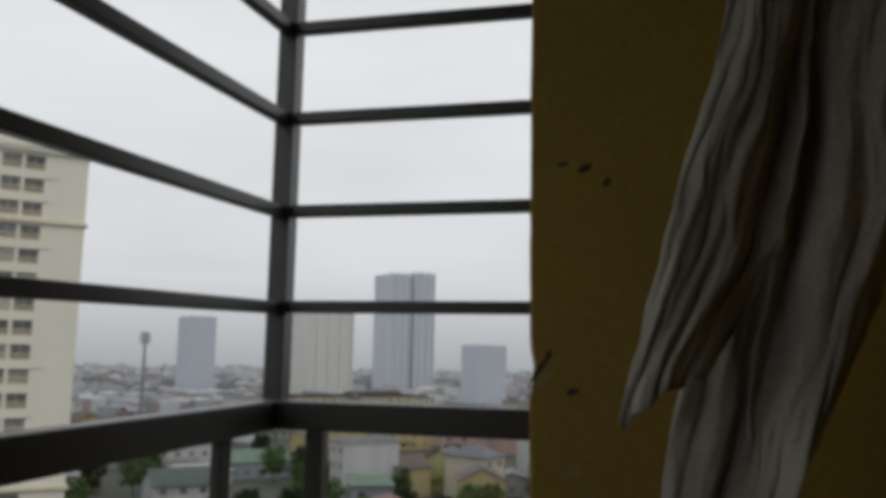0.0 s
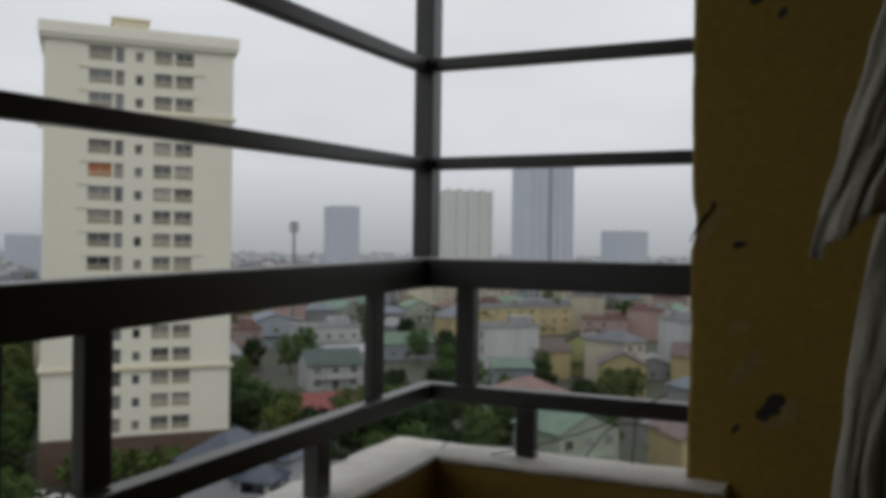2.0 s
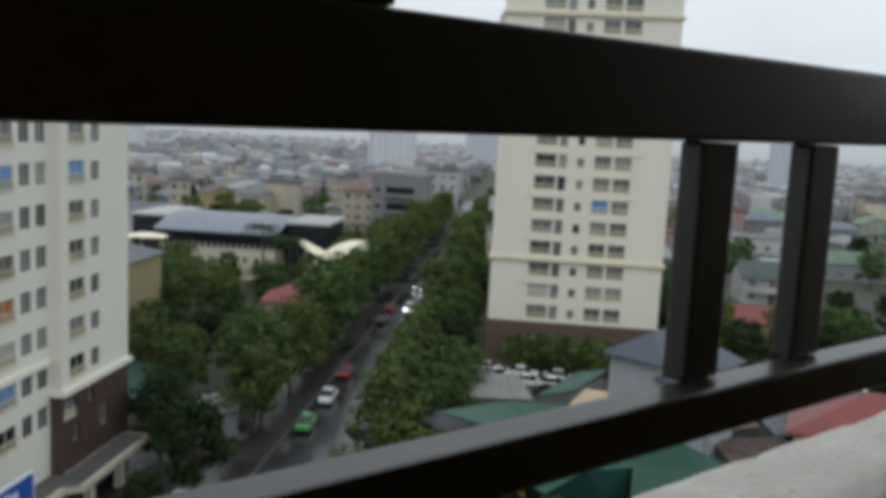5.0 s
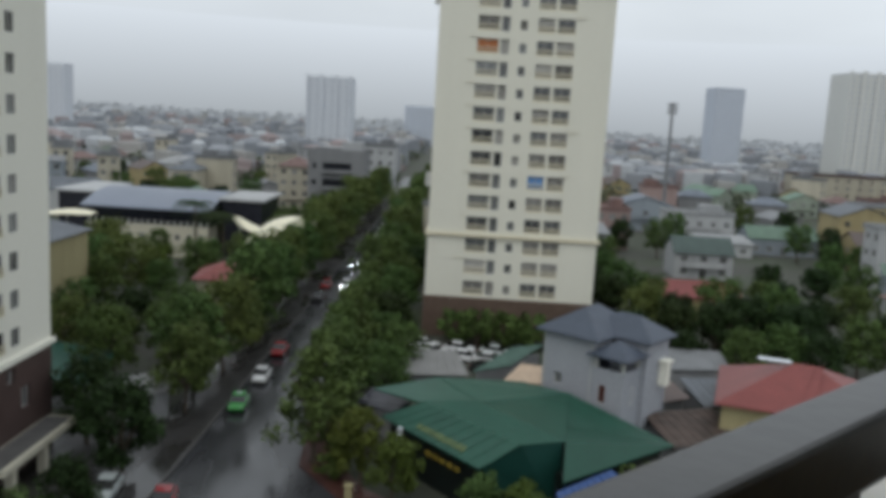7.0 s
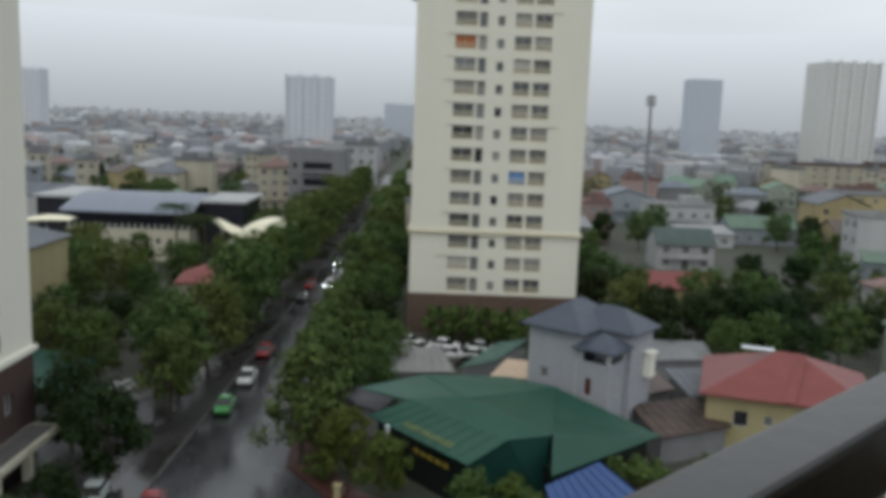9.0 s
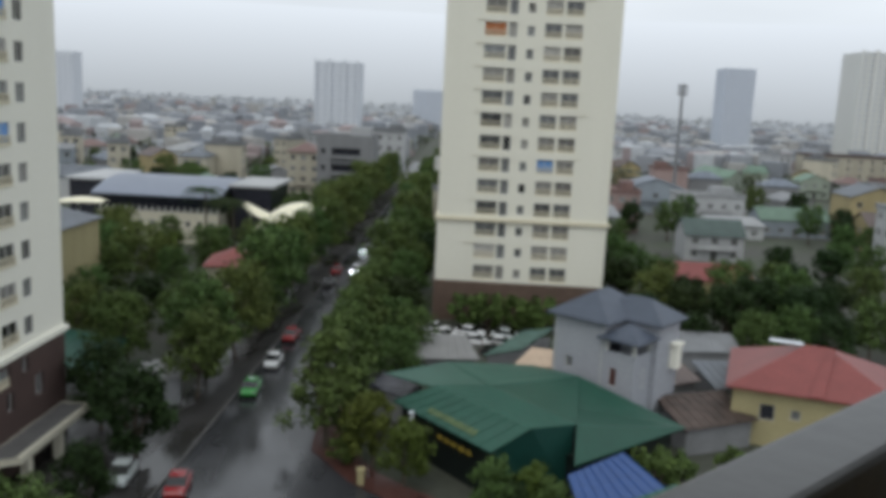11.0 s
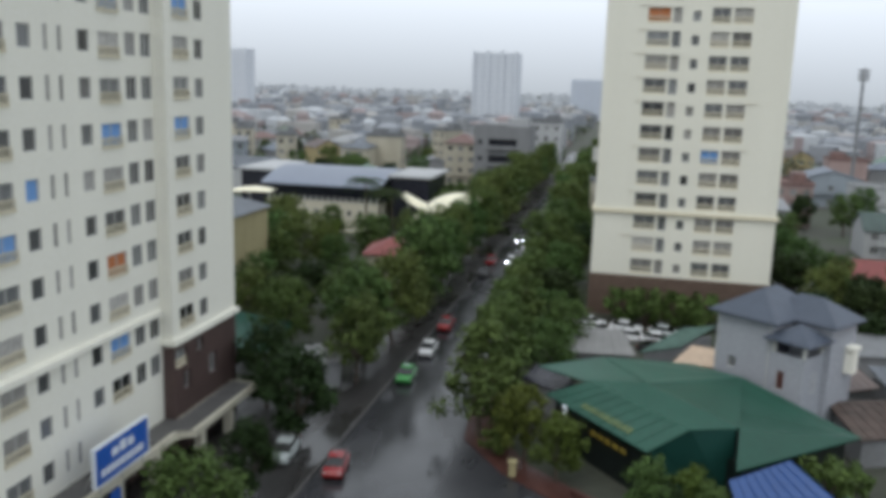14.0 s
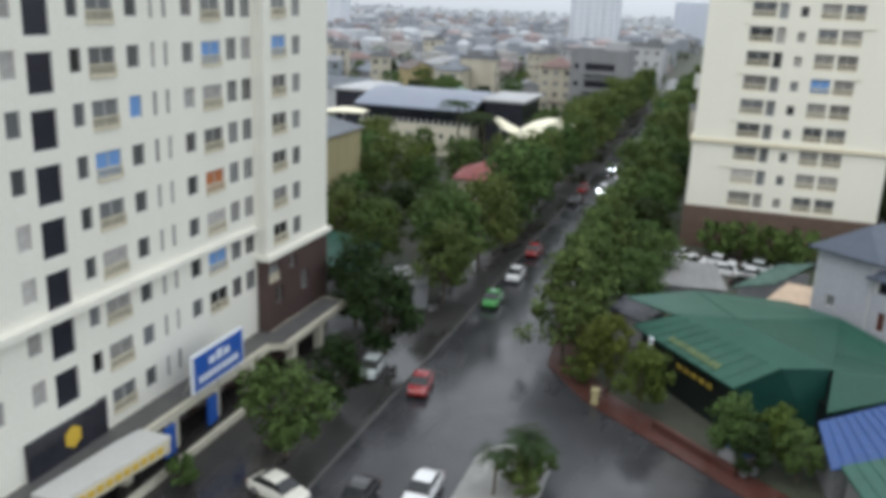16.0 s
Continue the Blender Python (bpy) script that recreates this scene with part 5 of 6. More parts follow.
tree_proto(1, 9.5, 3.9, LEAF[0])
tree_proto(2, 10.5, 4.3, LEAF[1])
tree_proto(3, 8.5, 3.6, LEAF[0], low=0.28)
tree_proto(4, 8.0, 3.2, LEAF[2], low=0.3, label="yellow-green leafy tree with an open crown")
tree_proto(5, 8.0, 3.3, LEAF[3], low=0.22, clumps=52, label="dark dense broadleaf tree")
tree_proto(6, 10.5, 3.2, LEAF[0], low=0.22, cone=1.0, label="tall tiered green street tree")
tree_proto(7, 2.6, 1.7, LEAF[1], low=0.1, clumps=22, leaves=40, size=0.2, name="shrub", label="rounded green garden shrub")


placed, FIRST = set(), {}


def plant(k, x, y, s=1.0, rz=None, sz=None, z=0.0):
    rz = random.uniform(0, 360) if rz is None else rz
    m = city(x, y, z, rz) @ Matrix.Diagonal((s, s, (sz or s), 1))
    if k not in placed:
        placed.add(k)
        FIRST[k] = m
    copy_thing(TREES[k], m) if FIRST.get(k) is not m else None


random.seed(21)
# pavement trees before the near block
plant(2, -26.6, 49.3, 0.98, sz=0.85)
plant(4, -26.4, 57.5, 0.62, sz=0.75)
plant(4, -27.0, 68.5, 1.12, sz=1.02)
plant(4, -32.6, 74.5, 0.95, sz=1.0)
plant(6, -31.2, 43.5, 0.8)
# the avenue's left side and the park behind it
y = 84.0
while y < 330:
    plant(random.choice((0, 1, 0, 2)), -27.2 - (y - 80) * 0.006 + random.uniform(-0.8, 0.8), y, random.uniform(0.95, 1.15) if y < 112 else random.uniform(1.08, 1.3))
    y += random.uniform(6.5, 8.5) if y < 130 else random.uniform(7.5, 12.5)
for x0, ya, yb, n in ((-36, 84, 160, 9), (-43, 90, 150, 8), (-50, 98, 150, 6), (-58, 126, 160, 4), (-66, 128, 162, 5), (-75, 135, 165, 4), (-86, 140, 166, 3), (-35.5, 165, 235, 5)):
    for i in range(n):
        k, px, py, sc = random.choice((0, 1, 2, 0, 4, 3 if x0 < -45 else 1)), x0 + random.uniform(-2.5, 2.5), ya + (yb - ya) * (i + random.random() * 0.7) / n, random.uniform(0.75, 1.02)
        if -44 < px < -29 and 112 < py < 139 or -46 < px < -29 and 150 < py < 168:
            continue
        plant(k, px, py, sc)
# the avenue's right side
for y, s in ((73.5, 0.98), (79.5, 1.0), (86.0, 0.95), (93.0, 0.95), (100.5, 0.95), (108.5, 0.9), (117, 0.85), (126, 0.85)):
    plant(5, -11.4 - (y - 70) * 0.02 + random.uniform(-0.4, 0.4), y, s * 1.25, sz=s * 1.08)
for y in np.arange(136, 340, 12.5):
    plant(random.choice((0, 2, 5, 1)), -12.8 + random.uniform(-0.9, 0.9), float(y) + random.uniform(-2.5, 2.5), random.uniform(1.05, 1.35))
for y in np.arange(112, 215, 13):
    plant(random.choice((0, 2, 4)), -8.2 + random.uniform(-0.8, 0.8), float(y), random.uniform(0.8, 1.0))
for x, y, k, s in ((-6.5, 88, 0, 0.8), (-5.8, 97, 0, 0.8), (-8.0, 104, 2, 0.8)):
    plant(k, x, y, s)
# round the restaurant
for x, y, k, s in ((-7.0, 70.0, 3, 0.82), (-3.9, 66.6, 3, 0.70), (3.6, 60.9, 2, 0.62), (6.0, 61.8, 3, 0.58), (4.6, 59.4, 4, 0.5), (7.8, 60.2, 2, 0.5)):
    plant(k, x, y, s)
for x, y, s in ((13.4, 66.2, 1.2), (16.4, 67.6, 1.5), (18.6, 69.4, 1.2), (0.5, 118, 1.7), (3.5, 117.5, 1.9), (7.5, 118, 1.7), (11, 117, 1.8), (14.5, 118.5, 1.4), (-9.5, 70.5, 0.9), (22, 66, 1.2), (24.5, 72, 1.0)):
    plant(6, x, y, s)
for x, y, k, s in ((24, 112, 4, 0.9), (21, 108, 0, 0.8), (29, 106, 4, 0.8), (46, 104, 4, 0.9), (53, 110, 0, 0.9), (60, 118, 4, 0.9), (42, 108, 2, 0.9), (36, 104, 0, 0.8), (27, 121, 1, 0.9), (33, 126, 4, 0.9), (48, 134, 0, 0.9), (54, 141, 4, 0.9), (72, 140, 2, 0.9), (66, 124, 0, 0.9), (23, 148, 4, 0.9), (26, 156, 0, 0.9), (74, 110, 2, 0.8), (86, 150, 4, 0.9), (80, 185, 0, 0.9), (90, 190, 2, 0.9), (92, 212, 4, 0.9), (48, 208, 0, 1.0), (40, 215, 4, 1.0), (56, 225, 0, 1.0)):
    plant(k, x, y, s)
for x, y, k, s in ((66, 158, 4, 0.9), (72, 166, 0, 0.8), (94, 168, 4, 0.8), (100, 176, 0, 0.8), (88, 205, 4, 0.9), (106, 186, 4, 0.7), (116, 164, 0, 0.8), (84, 214, 0, 1.0), (95, 222, 4, 1.0), (110, 212, 1, 0.9), (122, 196, 4, 0.9), (134, 188, 0, 0.8), (138, 214, 4, 1.0), (90, 142, 4, 0.8), (104, 146, 0, 0.8), (68, 250, 4, 1.0), (84, 258, 0, 1.0), (98, 262, 4, 1.0), (114, 250, 0, 1.0), (128, 240, 4, 0.9), (-62, 252, 0, 1.0), (-68, 240, 4, 1.0), (-78, 236, 0, 1.0), (-90, 244, 4, 1.0), (-100, 250, 0, 1.0), (-72, 225, 1, 1.0), (-86, 222, 4, 1.0)):
    plant(k, x, y, s)
# dark trees by the red roofs
for x, y, k, s in ((30, 116, 4, 1.0), (35, 113, 4, 1.1), (40, 117, 4, 1.15), (45, 114, 4, 1.1), (50, 120, 4, 1.0), (38, 122, 1, 1.0), (47, 124, 0, 1.0), (27, 140, 0, 1.0), (24, 133, 4, 1.0), (30, 132, 0, 0.95), (55, 128, 4, 0.9), (62, 134, 0, 0.9), (70, 150, 0, 1.0), (58, 160, 4, 0.9), (23, 160, 1, 1.0), (29, 170, 0, 1.0), (84, 130, 4, 0.9), (78, 118, 2, 0.8), (95, 140, 0, 0.9)):
    plant(k, x, y, s)


def palm_proto():
    rnd = random.Random(9)
    t = thing("palm_tree", city(-60, 150), "feathery palm with drooping fronds", "palm tree", "palms")
    b = bmesh.new()
    tube(b, (0, 0, 0), (0.2, 0.1, 5), 0.22, 0.17, 8)
    tube(b, (0.2, 0.1, 5), (0.2, 0.2, 9), 0.17, 0.13, 8)
    part("trunk", b, M["bark"], t)
    v, f = [], []
    for k in range(22):
        a, up = k * 2.4, rnd.uniform(0.2, 1.2)
        for j in range(14):
            s = j / 13
            r = 3.2 * s
            z = 9 + up * 2.2 * s - 2.6 * s * s
            p = Vector((0.2 + r * math.cos(a), 0.2 + r * math.sin(a), z))
            side = Vector((-math.sin(a), math.cos(a), 0))
            out = Vector((math.cos(a), math.sin(a), -0.4))
            for sg in (-1, 1):
                i = len(v)
                l = 0.75 * math.sin(math.pi * (0.15 + 0.8 * s)) + 0.1
                v += [tuple(p), tuple(p + out * 0.16), tuple(p + side * sg * l + out * 0.35 - Vector((0, 0, 0.35 * l)))]
                f.append((i, i + 1, i + 2))
    me = bpy.data.meshes.new("fronds")
    me.from_pydata(v, [], f)
    me.materials.append(LEAF[3])
    part("fronds", me, None, t)
    return t


palm = palm_proto()
palm.matrix_basis = city(-45.8, 155, 0, 0) @ Matrix.Diagonal((1.15, 1.15, 1.25, 1))
for x, y, s in ((-48.6, 157.5, 1.15), (-43.2, 156, 1.0)):
    copy_thing(palm, city(x, y, 0, random.uniform(0, 360)) @ Matrix.Diagonal((s, s, s, 1)))
# palms on the traffic island
for x, y, s in ((-10.6, 53.5, 0.38), (-9.4, 51.6, 0.42), (-11.6, 50.2, 0.36)):
    copy_thing(palm, city(x, y, 0.22, random.uniform(0, 360)) @ Matrix.Diagonal((s * 1.2, s * 1.2, s * 0.75, 1)))
for x, y in ((-10.3, 54.6), (-9.2, 53.2), (-10.8, 52.2), (-9.6, 50.6)):
    plant(6, x, y, 0.75, z=0.2)

# ---- the town behind ----
random.seed(33)
PROTO = []
KINDS = [
    (9, 11, 2, "white", "red", "hip", 2.4, 3), (8, 12, 3, "cream", "slate", "hip", 2.2, 2), (10, 10, 2, "yellow", "brown", "gable", 2.8, 3),
    (6, 13, 3, "blue", "grey", "mono", 1.2, 2), (7, 14, 4, "white", "pale", "flat", 0, 2), (12, 9, 1, "grey", "grey", "gable", 2.2, 3),
    (9, 12, 3, "pink", "red", "flat", 0, 3), (11, 10, 2, "green", "green", "gable", 2.6, 3), (8, 12, 2, "grey", "blue", "hip", 2.4, 2),
    (6, 12, 4, "cream", "grey", "flat", 0, 2), (14, 10, 1, "white", "pale", "mono", 1.3, 3), (9, 13, 2, "white", "slate", "gable", 3.0, 2),
]
for i, (w, d, s, wc, rc, k, rise, cols) in enumerate(KINDS):
    lab = {"hip": "hipped", "gable": "gabled", "mono": "single-pitch", "flat": "flat"}[k]
    ob = house("town_house", city(0, -500), w, d, s, P[wc], R[rc], k, rise, f"{'low' if s < 2 else 'tall' if s > 3 else 'mid-sized'} {wc} town house with {lab} {rc} roof", cols, group="houses of the town", along=random.choice("xy"))
    PROTO.append(ob)
BUSY = [(-27, -10, 0, 900), (-100, -33, 100, 205), (-62, -26, 205, 350), (20, 70, 140, 205), (44, 116, 225, 275), (24, 66, 255, 320), (-124, -92, 322, 350), (122, 172, 190, 300), (92, 110, 150, 175), (148, 236, 380, 415), (-10, 30, 100, 150), (226, 280, 540, 600), (340, 400, 640, 690), (148, 180, 560, 600), (-118, -80, 600, 640), (268, 300, 390, 420), (-30, 60, 40, 135), (-80, -20, 0, 110)]


def clear(x, y, m=3):
    return not any(a - m < x < b + m and c - m < y < d + m for a, b, c, d in BUSY)


used = []
first = {}
for ring in range(5):
    y0 = 150 + ring * 46
    for _ in range(150):
        y = y0 + random.uniform(0, 46)
        x = random.uniform(-0.75 * y - 30, 0.98 * y + 30)
        if x < -36 and y < 105 or not clear(x, y, 6):
            continue
        if any(abs(x - a) < 12.5 and abs(y - b) < 14 for a, b in used):
            continue
        used.append((x, y))
        i = random.randrange(len(PROTO))
        m = city(x, y, 0, random.choice((0, 0, 90, -90, 45, 20, -25)))
        if i not in first:
            first[i] = 1
            PROTO[i].matrix_basis = m
        else:
            copy_thing(PROTO[i], m)
# nearer lots to the right
for x, y, i, rz in ((60, 100, 7, 10), (74, 92, 2, -10), (88, 108, 5, 15), (102, 120, 8, 0), (70, 128, 0, 5), (104, 158, 2, -30), (92, 180, 11, -25), (124, 176, 5, -35), (98, 198, 5, -20), (108, 96, 4, 5), (130, 130, 11, 20), (145, 155, 2, 0), (140, 110, 0, 10), (160, 180, 8, 5)):
    copy_thing(PROTO[i], city(x, y, 0, rz))
for _ in range(170):
    y = random.uniform(150, 480)
    x = random.uniform(-0.7 * y - 20, 0.95 * y)
    if clear(x, y, 2) and not any(-3 < x - a < 13 and -3 < y - b < 14 for a, b in used):
        plant(random.choice((0, 1, 2, 4)), x, y, random.uniform(0.7, 1.0))


# haze painted into the far houses: greyed, low-contrast base colours
HAZE_TONES = {k: mat("distant_" + k, c, 0.9, 0, 0.12, 0.05, 0, 1) for k, c in dict(white=(0.44, 0.46, 0.485), grey=(0.27, 0.285, 0.31), cream=(0.35, 0.345, 0.335), reddish=(0.29, 0.24, 0.24), slate=(0.225, 0.24, 0.265), pale=(0.43, 0.45, 0.48)).items()}
# far leaves are greyed for haze in the same way
HAZE_LEAF = leaf_mat("leaf_distant_haze", (0.085, 0.11, 0.085), 0.2)


def far_town():
    """Roofs and walls too far off to be told apart."""
    rnd = random.Random(4)
    # the last set lies farthest out; its lighter colour is painted haze
    for key, mt, n, y0, y1 in (("white", HAZE_TONES["white"], 1300, 370, 1170), ("grey", HAZE_TONES["grey"], 2000, 370, 1170), ("cream", HAZE_TONES["cream"], 900, 370, 1170), ("reddish", HAZE_TONES["reddish"], 800, 370, 1170), ("slate", HAZE_TONES["slate"], 1700, 370, 1170), ("pale grey", HAZE_TONES["pale"], 2600, 1050, 2250)):
        v, f = [], []
        for _ in range(n):
            y = y0 + (y1 - y0) * rnd.random() ** 1.3
            x = rnd.uniform(-0.8 * y, 1.05 * y)
            if not clear(x, y, 10):
                continue
            w, d, h = rnd.uniform(5, 11), rnd.uniform(7, 14), rnd.choice((3.5, 4, 6.5, 7, 7, 10, 12)) * rnd.uniform(0.85, 1.15)
            a, rise = rnd.choice((0, 0.3, 0.8, 1.57)) + rnd.uniform(-0.15, 0.15), rnd.choice((0.1, 0.1, 0.8, 1.6))
            ca, sa = math.cos(a), math.sin(a)
            i = len(v)
            for z in (0, h):
                for px, py in ((-w, -d), (w, -d), (w, d), (-w, d)):
                    v.append((x + (px * ca - py * sa) / 2, y + (px * sa + py * ca) / 2, z))
            v += [(x - w * 0.3 * ca, y - w * 0.3 * sa, h + rise), (x + w * 0.3 * ca, y + w * 0.3 * sa, h + rise)]
            f += [(i, i + 1, i + 5, i + 4), (i + 1, i + 2, i + 6, i + 5), (i + 2, i + 3, i + 7, i + 6), (i + 3, i, i + 4, i + 7), (i + 4, i + 5, i + 9, i + 8), (i + 5, i + 6, i + 9), (i + 6, i + 7, i + 8, i + 9), (i + 7, i + 4, i + 8)]
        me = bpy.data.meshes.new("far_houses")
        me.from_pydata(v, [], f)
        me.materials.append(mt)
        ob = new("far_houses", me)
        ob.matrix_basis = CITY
        tagged(ob, f"far {key} houses of the town, paled in colour for haze", "town", "", "stuff")
    v, f = [], []
    centres = []
    for _ in range(3000):
        y = 330 + 800 * rnd.random() ** 1.4
        centres.append((rnd.uniform(-0.8 * y, y), y, rnd.uniform(2.5, 5.5), rnd.uniform(2.2, 4.5)))
    v, f = leaf_cloud(rnd, [c for c in centres if clear(c[0], c[1], 4)], 22, 1.2)
    me = bpy.data.meshes.new("far_trees")
    me.from_pydata(v, [], f)
    me.materials.append(HAZE_LEAF)
    ob = new("far_trees", me)
    ob.matrix_basis = CITY
    tagged(ob, "far tree crowns between the houses", "trees", "", "stuff")


far_town()


def backdrop():
    """The rain-misted distance beyond the town: a plain glowing band, its haze painted as a gradient that fades into
    the sky above it.
    """
    m = bpy.data.materials.new("painted_mist")
    m.use_nodes = True
    nt = m.node_tree
    nt.nodes.remove(nt.nodes["Principled BSDF"])
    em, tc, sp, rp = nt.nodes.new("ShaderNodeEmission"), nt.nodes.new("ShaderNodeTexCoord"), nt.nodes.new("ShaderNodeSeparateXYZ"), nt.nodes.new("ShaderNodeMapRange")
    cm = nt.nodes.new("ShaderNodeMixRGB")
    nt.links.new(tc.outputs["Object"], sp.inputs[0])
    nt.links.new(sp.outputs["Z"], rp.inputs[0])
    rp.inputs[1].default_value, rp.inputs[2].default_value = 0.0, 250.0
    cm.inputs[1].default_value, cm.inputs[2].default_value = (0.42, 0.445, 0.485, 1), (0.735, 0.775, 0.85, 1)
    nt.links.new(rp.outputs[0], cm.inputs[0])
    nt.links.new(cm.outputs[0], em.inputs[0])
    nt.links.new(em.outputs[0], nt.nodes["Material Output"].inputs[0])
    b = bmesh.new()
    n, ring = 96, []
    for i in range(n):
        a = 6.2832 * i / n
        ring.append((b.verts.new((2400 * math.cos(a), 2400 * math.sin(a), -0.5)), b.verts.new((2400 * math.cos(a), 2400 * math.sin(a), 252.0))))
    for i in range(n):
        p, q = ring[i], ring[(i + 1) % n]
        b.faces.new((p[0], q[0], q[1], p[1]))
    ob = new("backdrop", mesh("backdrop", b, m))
    tagged(ob, "glowing band painted as grey rain-misted distance beyond the town", "backdrop", "", "structure")


backdrop()


# ---- cars ----
def loft(bm, sections):
    rows = [[bm.verts.new(p) for p in s] for s in sections]
    n = len(rows[0])
    for a, b in zip(rows, rows[1:]):
        for k in range(n):
            bm.faces.new((a[k], a[(k + 1) % n], b[(k + 1) % n], b[k]))
    bm.faces.new(rows[0][::-1])
    bm.faces.new(rows[-1])


def car(name, paint, m, label, length=4.3, lit=False, roof_box=False):
    t = thing(name, m, label, "car", "cars in the street")
    k = length / 4.3
    b = bmesh.new()
    secs = []
    for y, w, z0, z1 in ((-2.15, 0.70, 0.42, 0.70), (-2.0, 0.80, 0.28, 0.82), (-1.2, 0.86, 0.24, 0.90), (-0.4, 0.87, 0.24, 0.94), (0.9, 0.87, 0.24, 0.96), (1.8, 0.84, 0.26, 0.98), (2.1, 0.76, 0.34, 0.88), (2.17, 0.68, 0.45, 0.75)):
        secs.append([(-w, y * k, z0), (w, y * k, z0), (w * 1.02, y * k, (z0 + z1) / 2), (w * 0.94, y * k, z1), (-w * 0.94, y * k, z1), (-w * 1.02, y * k, (z0 + z1) / 2)])
    loft(b, secs)
    body = part("body", b, M["car_" + paint], t, smooth=False, bevel=0.03)
    b = bmesh.new()
    secs = []
    for y, w, z1 in ((-1.15, 0.78, 0.93), (-0.45, 0.66, 1.38), (0.2, 0.67, 1.46), (0.9, 0.66, 1.43), (1.75, 0.72, 1.0)):
        secs.append([(-w - 0.06, y * k, 0.9), (w + 0.06, y * k, 0.9), (w, y * k, z1), (-w, y * k, z1)])
    loft(b, secs)
    part("cabin_glass", b, M["car_glass"], t, bevel=0.02)
    b = bmesh.new()
    secs = []
    for y, w, z1 in ((-0.42, 0.64, 1.40), (0.2, 0.655, 1.475), (0.88, 0.64, 1.445)):
        secs.append([(-w, y * k, z1), (w, y * k, z1), (w * 0.92, y * k, z1 + 0.03), (-w * 0.92, y * k, z1 + 0.03)])
    loft(b, secs)
    part("roof", b, M["car_" + paint], t)
    for sx in (-1, 1):
        for y in (-1.32, 1.3):
            b = bmesh.new()
            bmesh.ops.create_cone(b, cap_ends=True, segments=18, radius1=0.32, radius2=0.32, depth=0.2, matrix=pose(sx * 0.80, y * k, 0.32, 0, 90, 0))
            w = part("tyre", b, M["tyre"], t)
            b = bmesh.new()
            bmesh.ops.create_cone(b, cap_ends=True, segments=12, radius1=0.2, radius2=0.19, depth=0.03, matrix=pose(sx * 0.905, y * k, 0.32, 0, 90, 0))
            part("rim", b, M["chrome"], w)
        b = bmesh.new()
        bmesh.ops.create_icosphere(b, subdivisions=2, radius=(0.15 if lit else 0.14), matrix=pose(sx * 0.6, -2.06 * k, 0.68) @ Matrix.Diagonal((1.2, 0.5, 0.7, 1)))
        part("headlight", b, lamp if lit else M["chrome"], t, "lit white headlight" if lit else "", smooth=True)
        b = bmesh.new()
        box(b, sx * 0.62 - 0.14, sx * 0.62 + 0.14, 2.06 * k, 2.16 * k, 0.66, 0.84)
        part("tail_light", b, M["car_red"], t)
    if roof_box:
        b = bmesh.new()
        box(b, -0.3, 0.3, 0.0, 0.22, 1.5, 1.66)
        part("taxi_sign", b, M["sign_white"], t, bevel=0.03)
    return t


# headings: 0 drives towards the camera
car("hatchback", "red", city(-21.7, 63.6, 0.03, 9), "wet red hatchback on the street", 4.0)
car("taxi", "green", city(-21.9, 86.9, 0.03, 4), "bright green taxi on the wet street", 4.4, roof_box=True)
car("saloon_car", "white", city(-21.75, 96.5, 0.03, 2), "white saloon car on the wet street", 4.4)
car("hatchback", "red", city(-22.0, 107.4, 0.03, 0), "red car under the avenue trees", 4.2)
car("saloon_car", "black", city(-20.7, 172.4, 0.03, 0), "dark car with headlights on in the rain", 4.4, lit=True)
car("saloon_car", "silver", city(-18.0, 181.4, 0.03, 0), "silver car with headlights on in the rain", 4.4, lit=True)
car("van", "white", city(-19.6, 151, 0.03, 0), "white car with headlights on in the rain", 4.6, lit=True)
car("saloon_car", "red", city(-23.0, 150, 0.03, 0), "dull red car in the avenue", 4.2)
car("saloon_car", "black", city(-22.8, 140, 0.03, 0), "black car in the avenue", 4.2)
car("minibus", "silver", city(-26.7, 64.8, 0.16, 6), "pale grey car parked on the forecourt", 4.4)
car("saloon_car", "pearl", city(-24.6, 44.6, 0.16, 75), "cream white saloon parked by the block", 4.3)
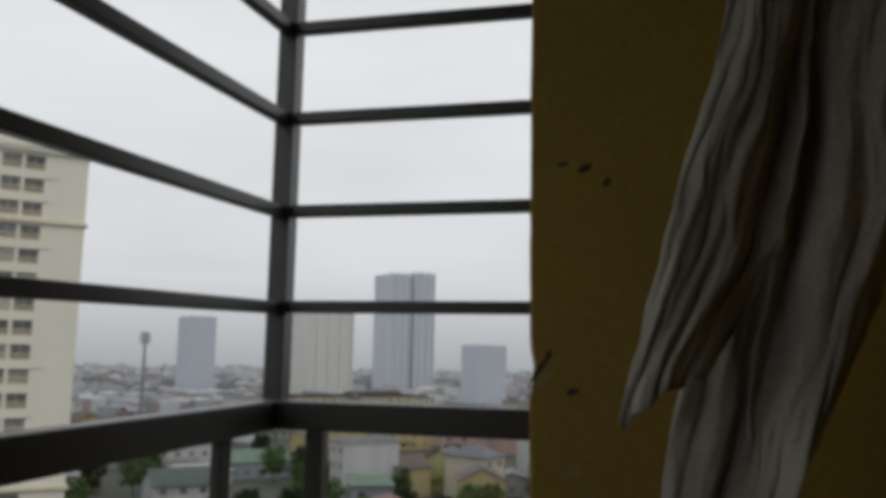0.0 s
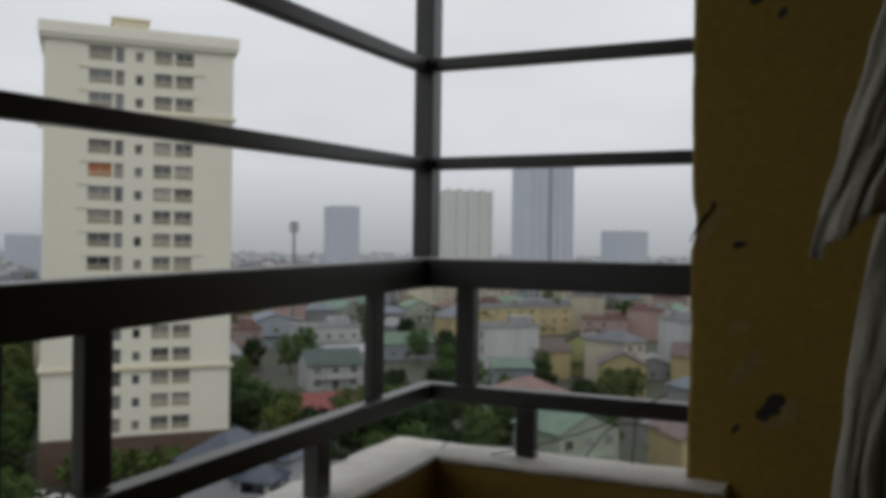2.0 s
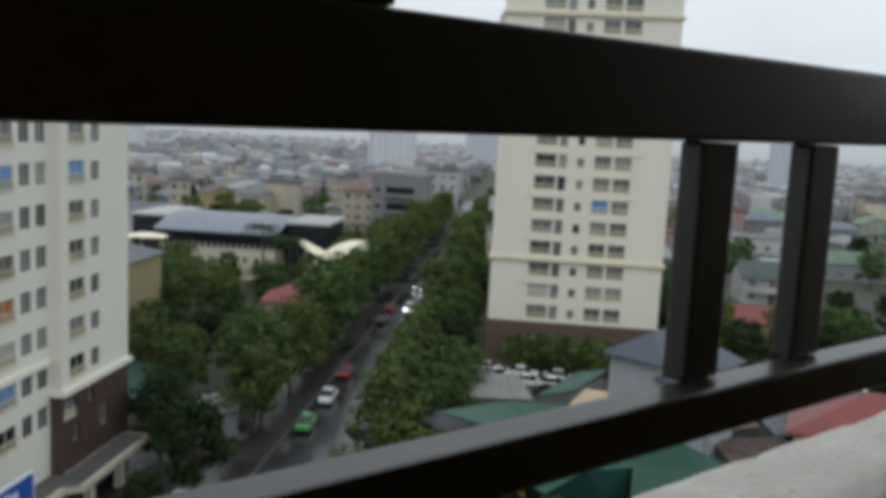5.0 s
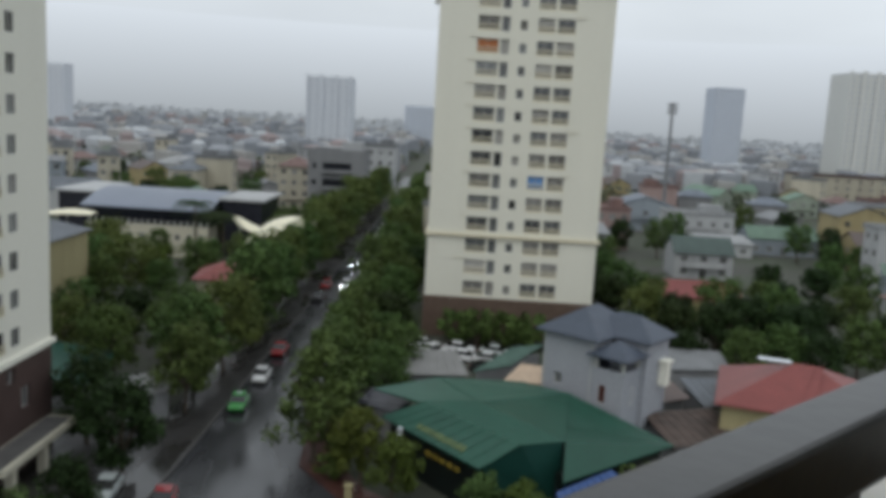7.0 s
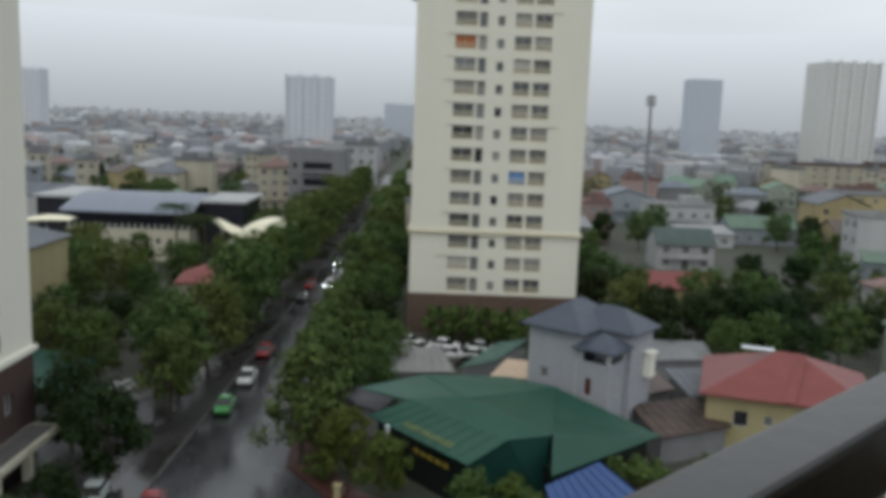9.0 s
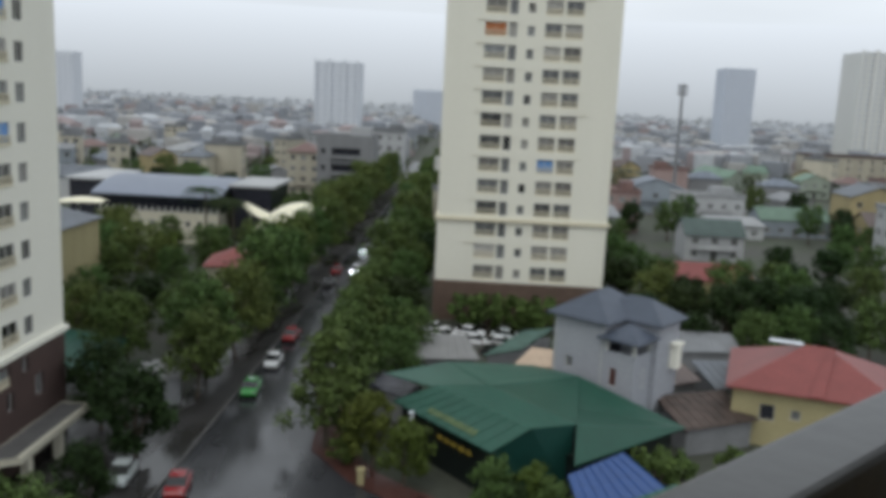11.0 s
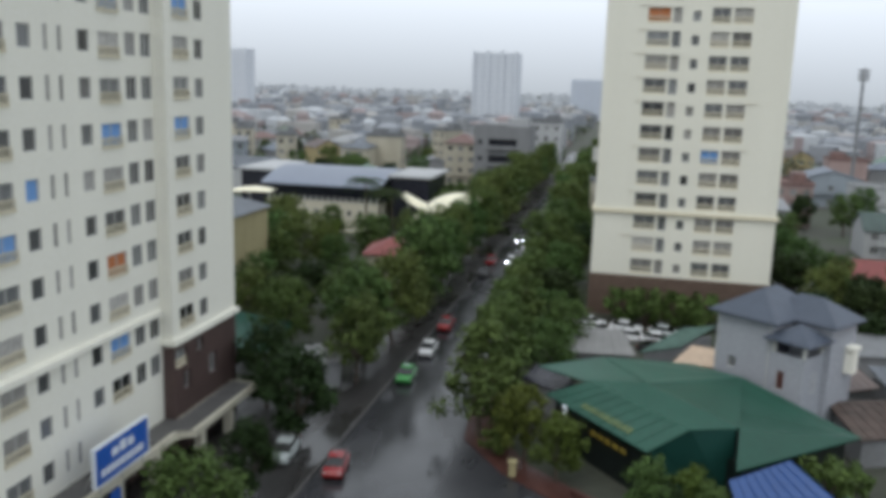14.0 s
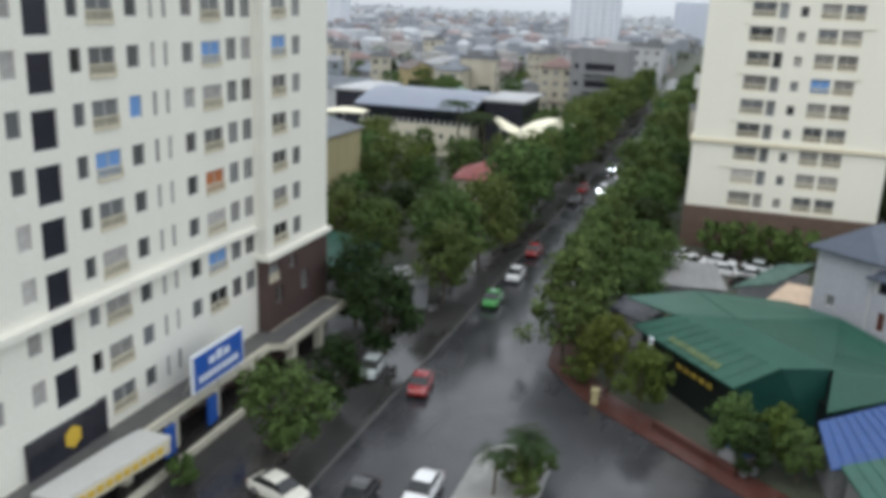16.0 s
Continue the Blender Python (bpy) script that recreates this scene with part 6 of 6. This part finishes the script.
car("saloon_car", "white", city(-15.95, 48.4, 0.03, 0), "white saloon waiting at the junction", 4.3)
car("saloon_car", "black", city(-19.6, 46.0, 0.03, 0), "black saloon waiting at the junction", 4.3)
for x, y, c, rz in ((-3.8, 114.6, "white", 80), (-2.6, 111.6, "white", 75), (1.0, 113.4, "white", 80), (-3.0, 108.6, "white", 78), (1.7, 109.6, "white", 85), (5.0, 109.2, "white", 85), (6.0, 112.8, "silver", 80), (9.6, 111.0, "black", 82), (4.6, 105.4, "black", 85)):
    car("saloon_car", c, city(x, y, 0.0, rz), f"{c if c != 'pearl' else 'cream white'} saloon parked before the apartment tower", 4.3)


# ---- street furniture ----
def gate_post(x, y):
    t = thing("gate_post", city(x, y, 0.15), "cream plaster gate post on the red pavement", "gate post", "gate posts")
    b = bmesh.new()
    box(b, -0.28, 0.28, -0.28, 0.28, 0, 1.2)
    part("shaft", b, M["yellow"], t, bevel=0.02)
    b = bmesh.new()
    box(b, -0.35, 0.35, -0.35, 0.35, 1.2, 1.34)
    part("cap", b, M["yellow"], t, bevel=0.02)


gate_post(-7.5, 66.6)


def planter_wall(bm):
    prism(bm, [(-2.6, 64.2), (3.6, 58.9), (3.9, 59.3), (-2.3, 64.6)], 0.1, 0.75)


solid("planter_wall", planter_wall, M["red_paving"], city(0, 0), "low red brick planter wall along the side street", "wall")
lean_roof("street_stall", [(2.2, 60.6, 1.9), (4.4, 58.9, 1.9), (5.4, 60.2, 2.2), (3.2, 62.0, 2.2)], 1.9, M["blue_roof"], "small street stall under a blue awning")
lean_roof("forecourt_shelter", [(-31.5, 79, 3.0), (-27.5, 82, 3.0), (-29.0, 87, 3.6), (-33, 84, 3.6)], 3, M["grey_roof"], "small shelter with a pale sheet roof under the trees")
lean_roof("park_shelter", [(-44, 84, 3.2), (-36, 82, 3.2), (-36, 90, 4.4), (-44, 92, 4.4)], 3, M["green_roof"], "low building under a dull green roof among trees")

# the first of each kind of tree takes the first place given to it
for k, m in FIRST.items():
    TREES[k].matrix_basis = m
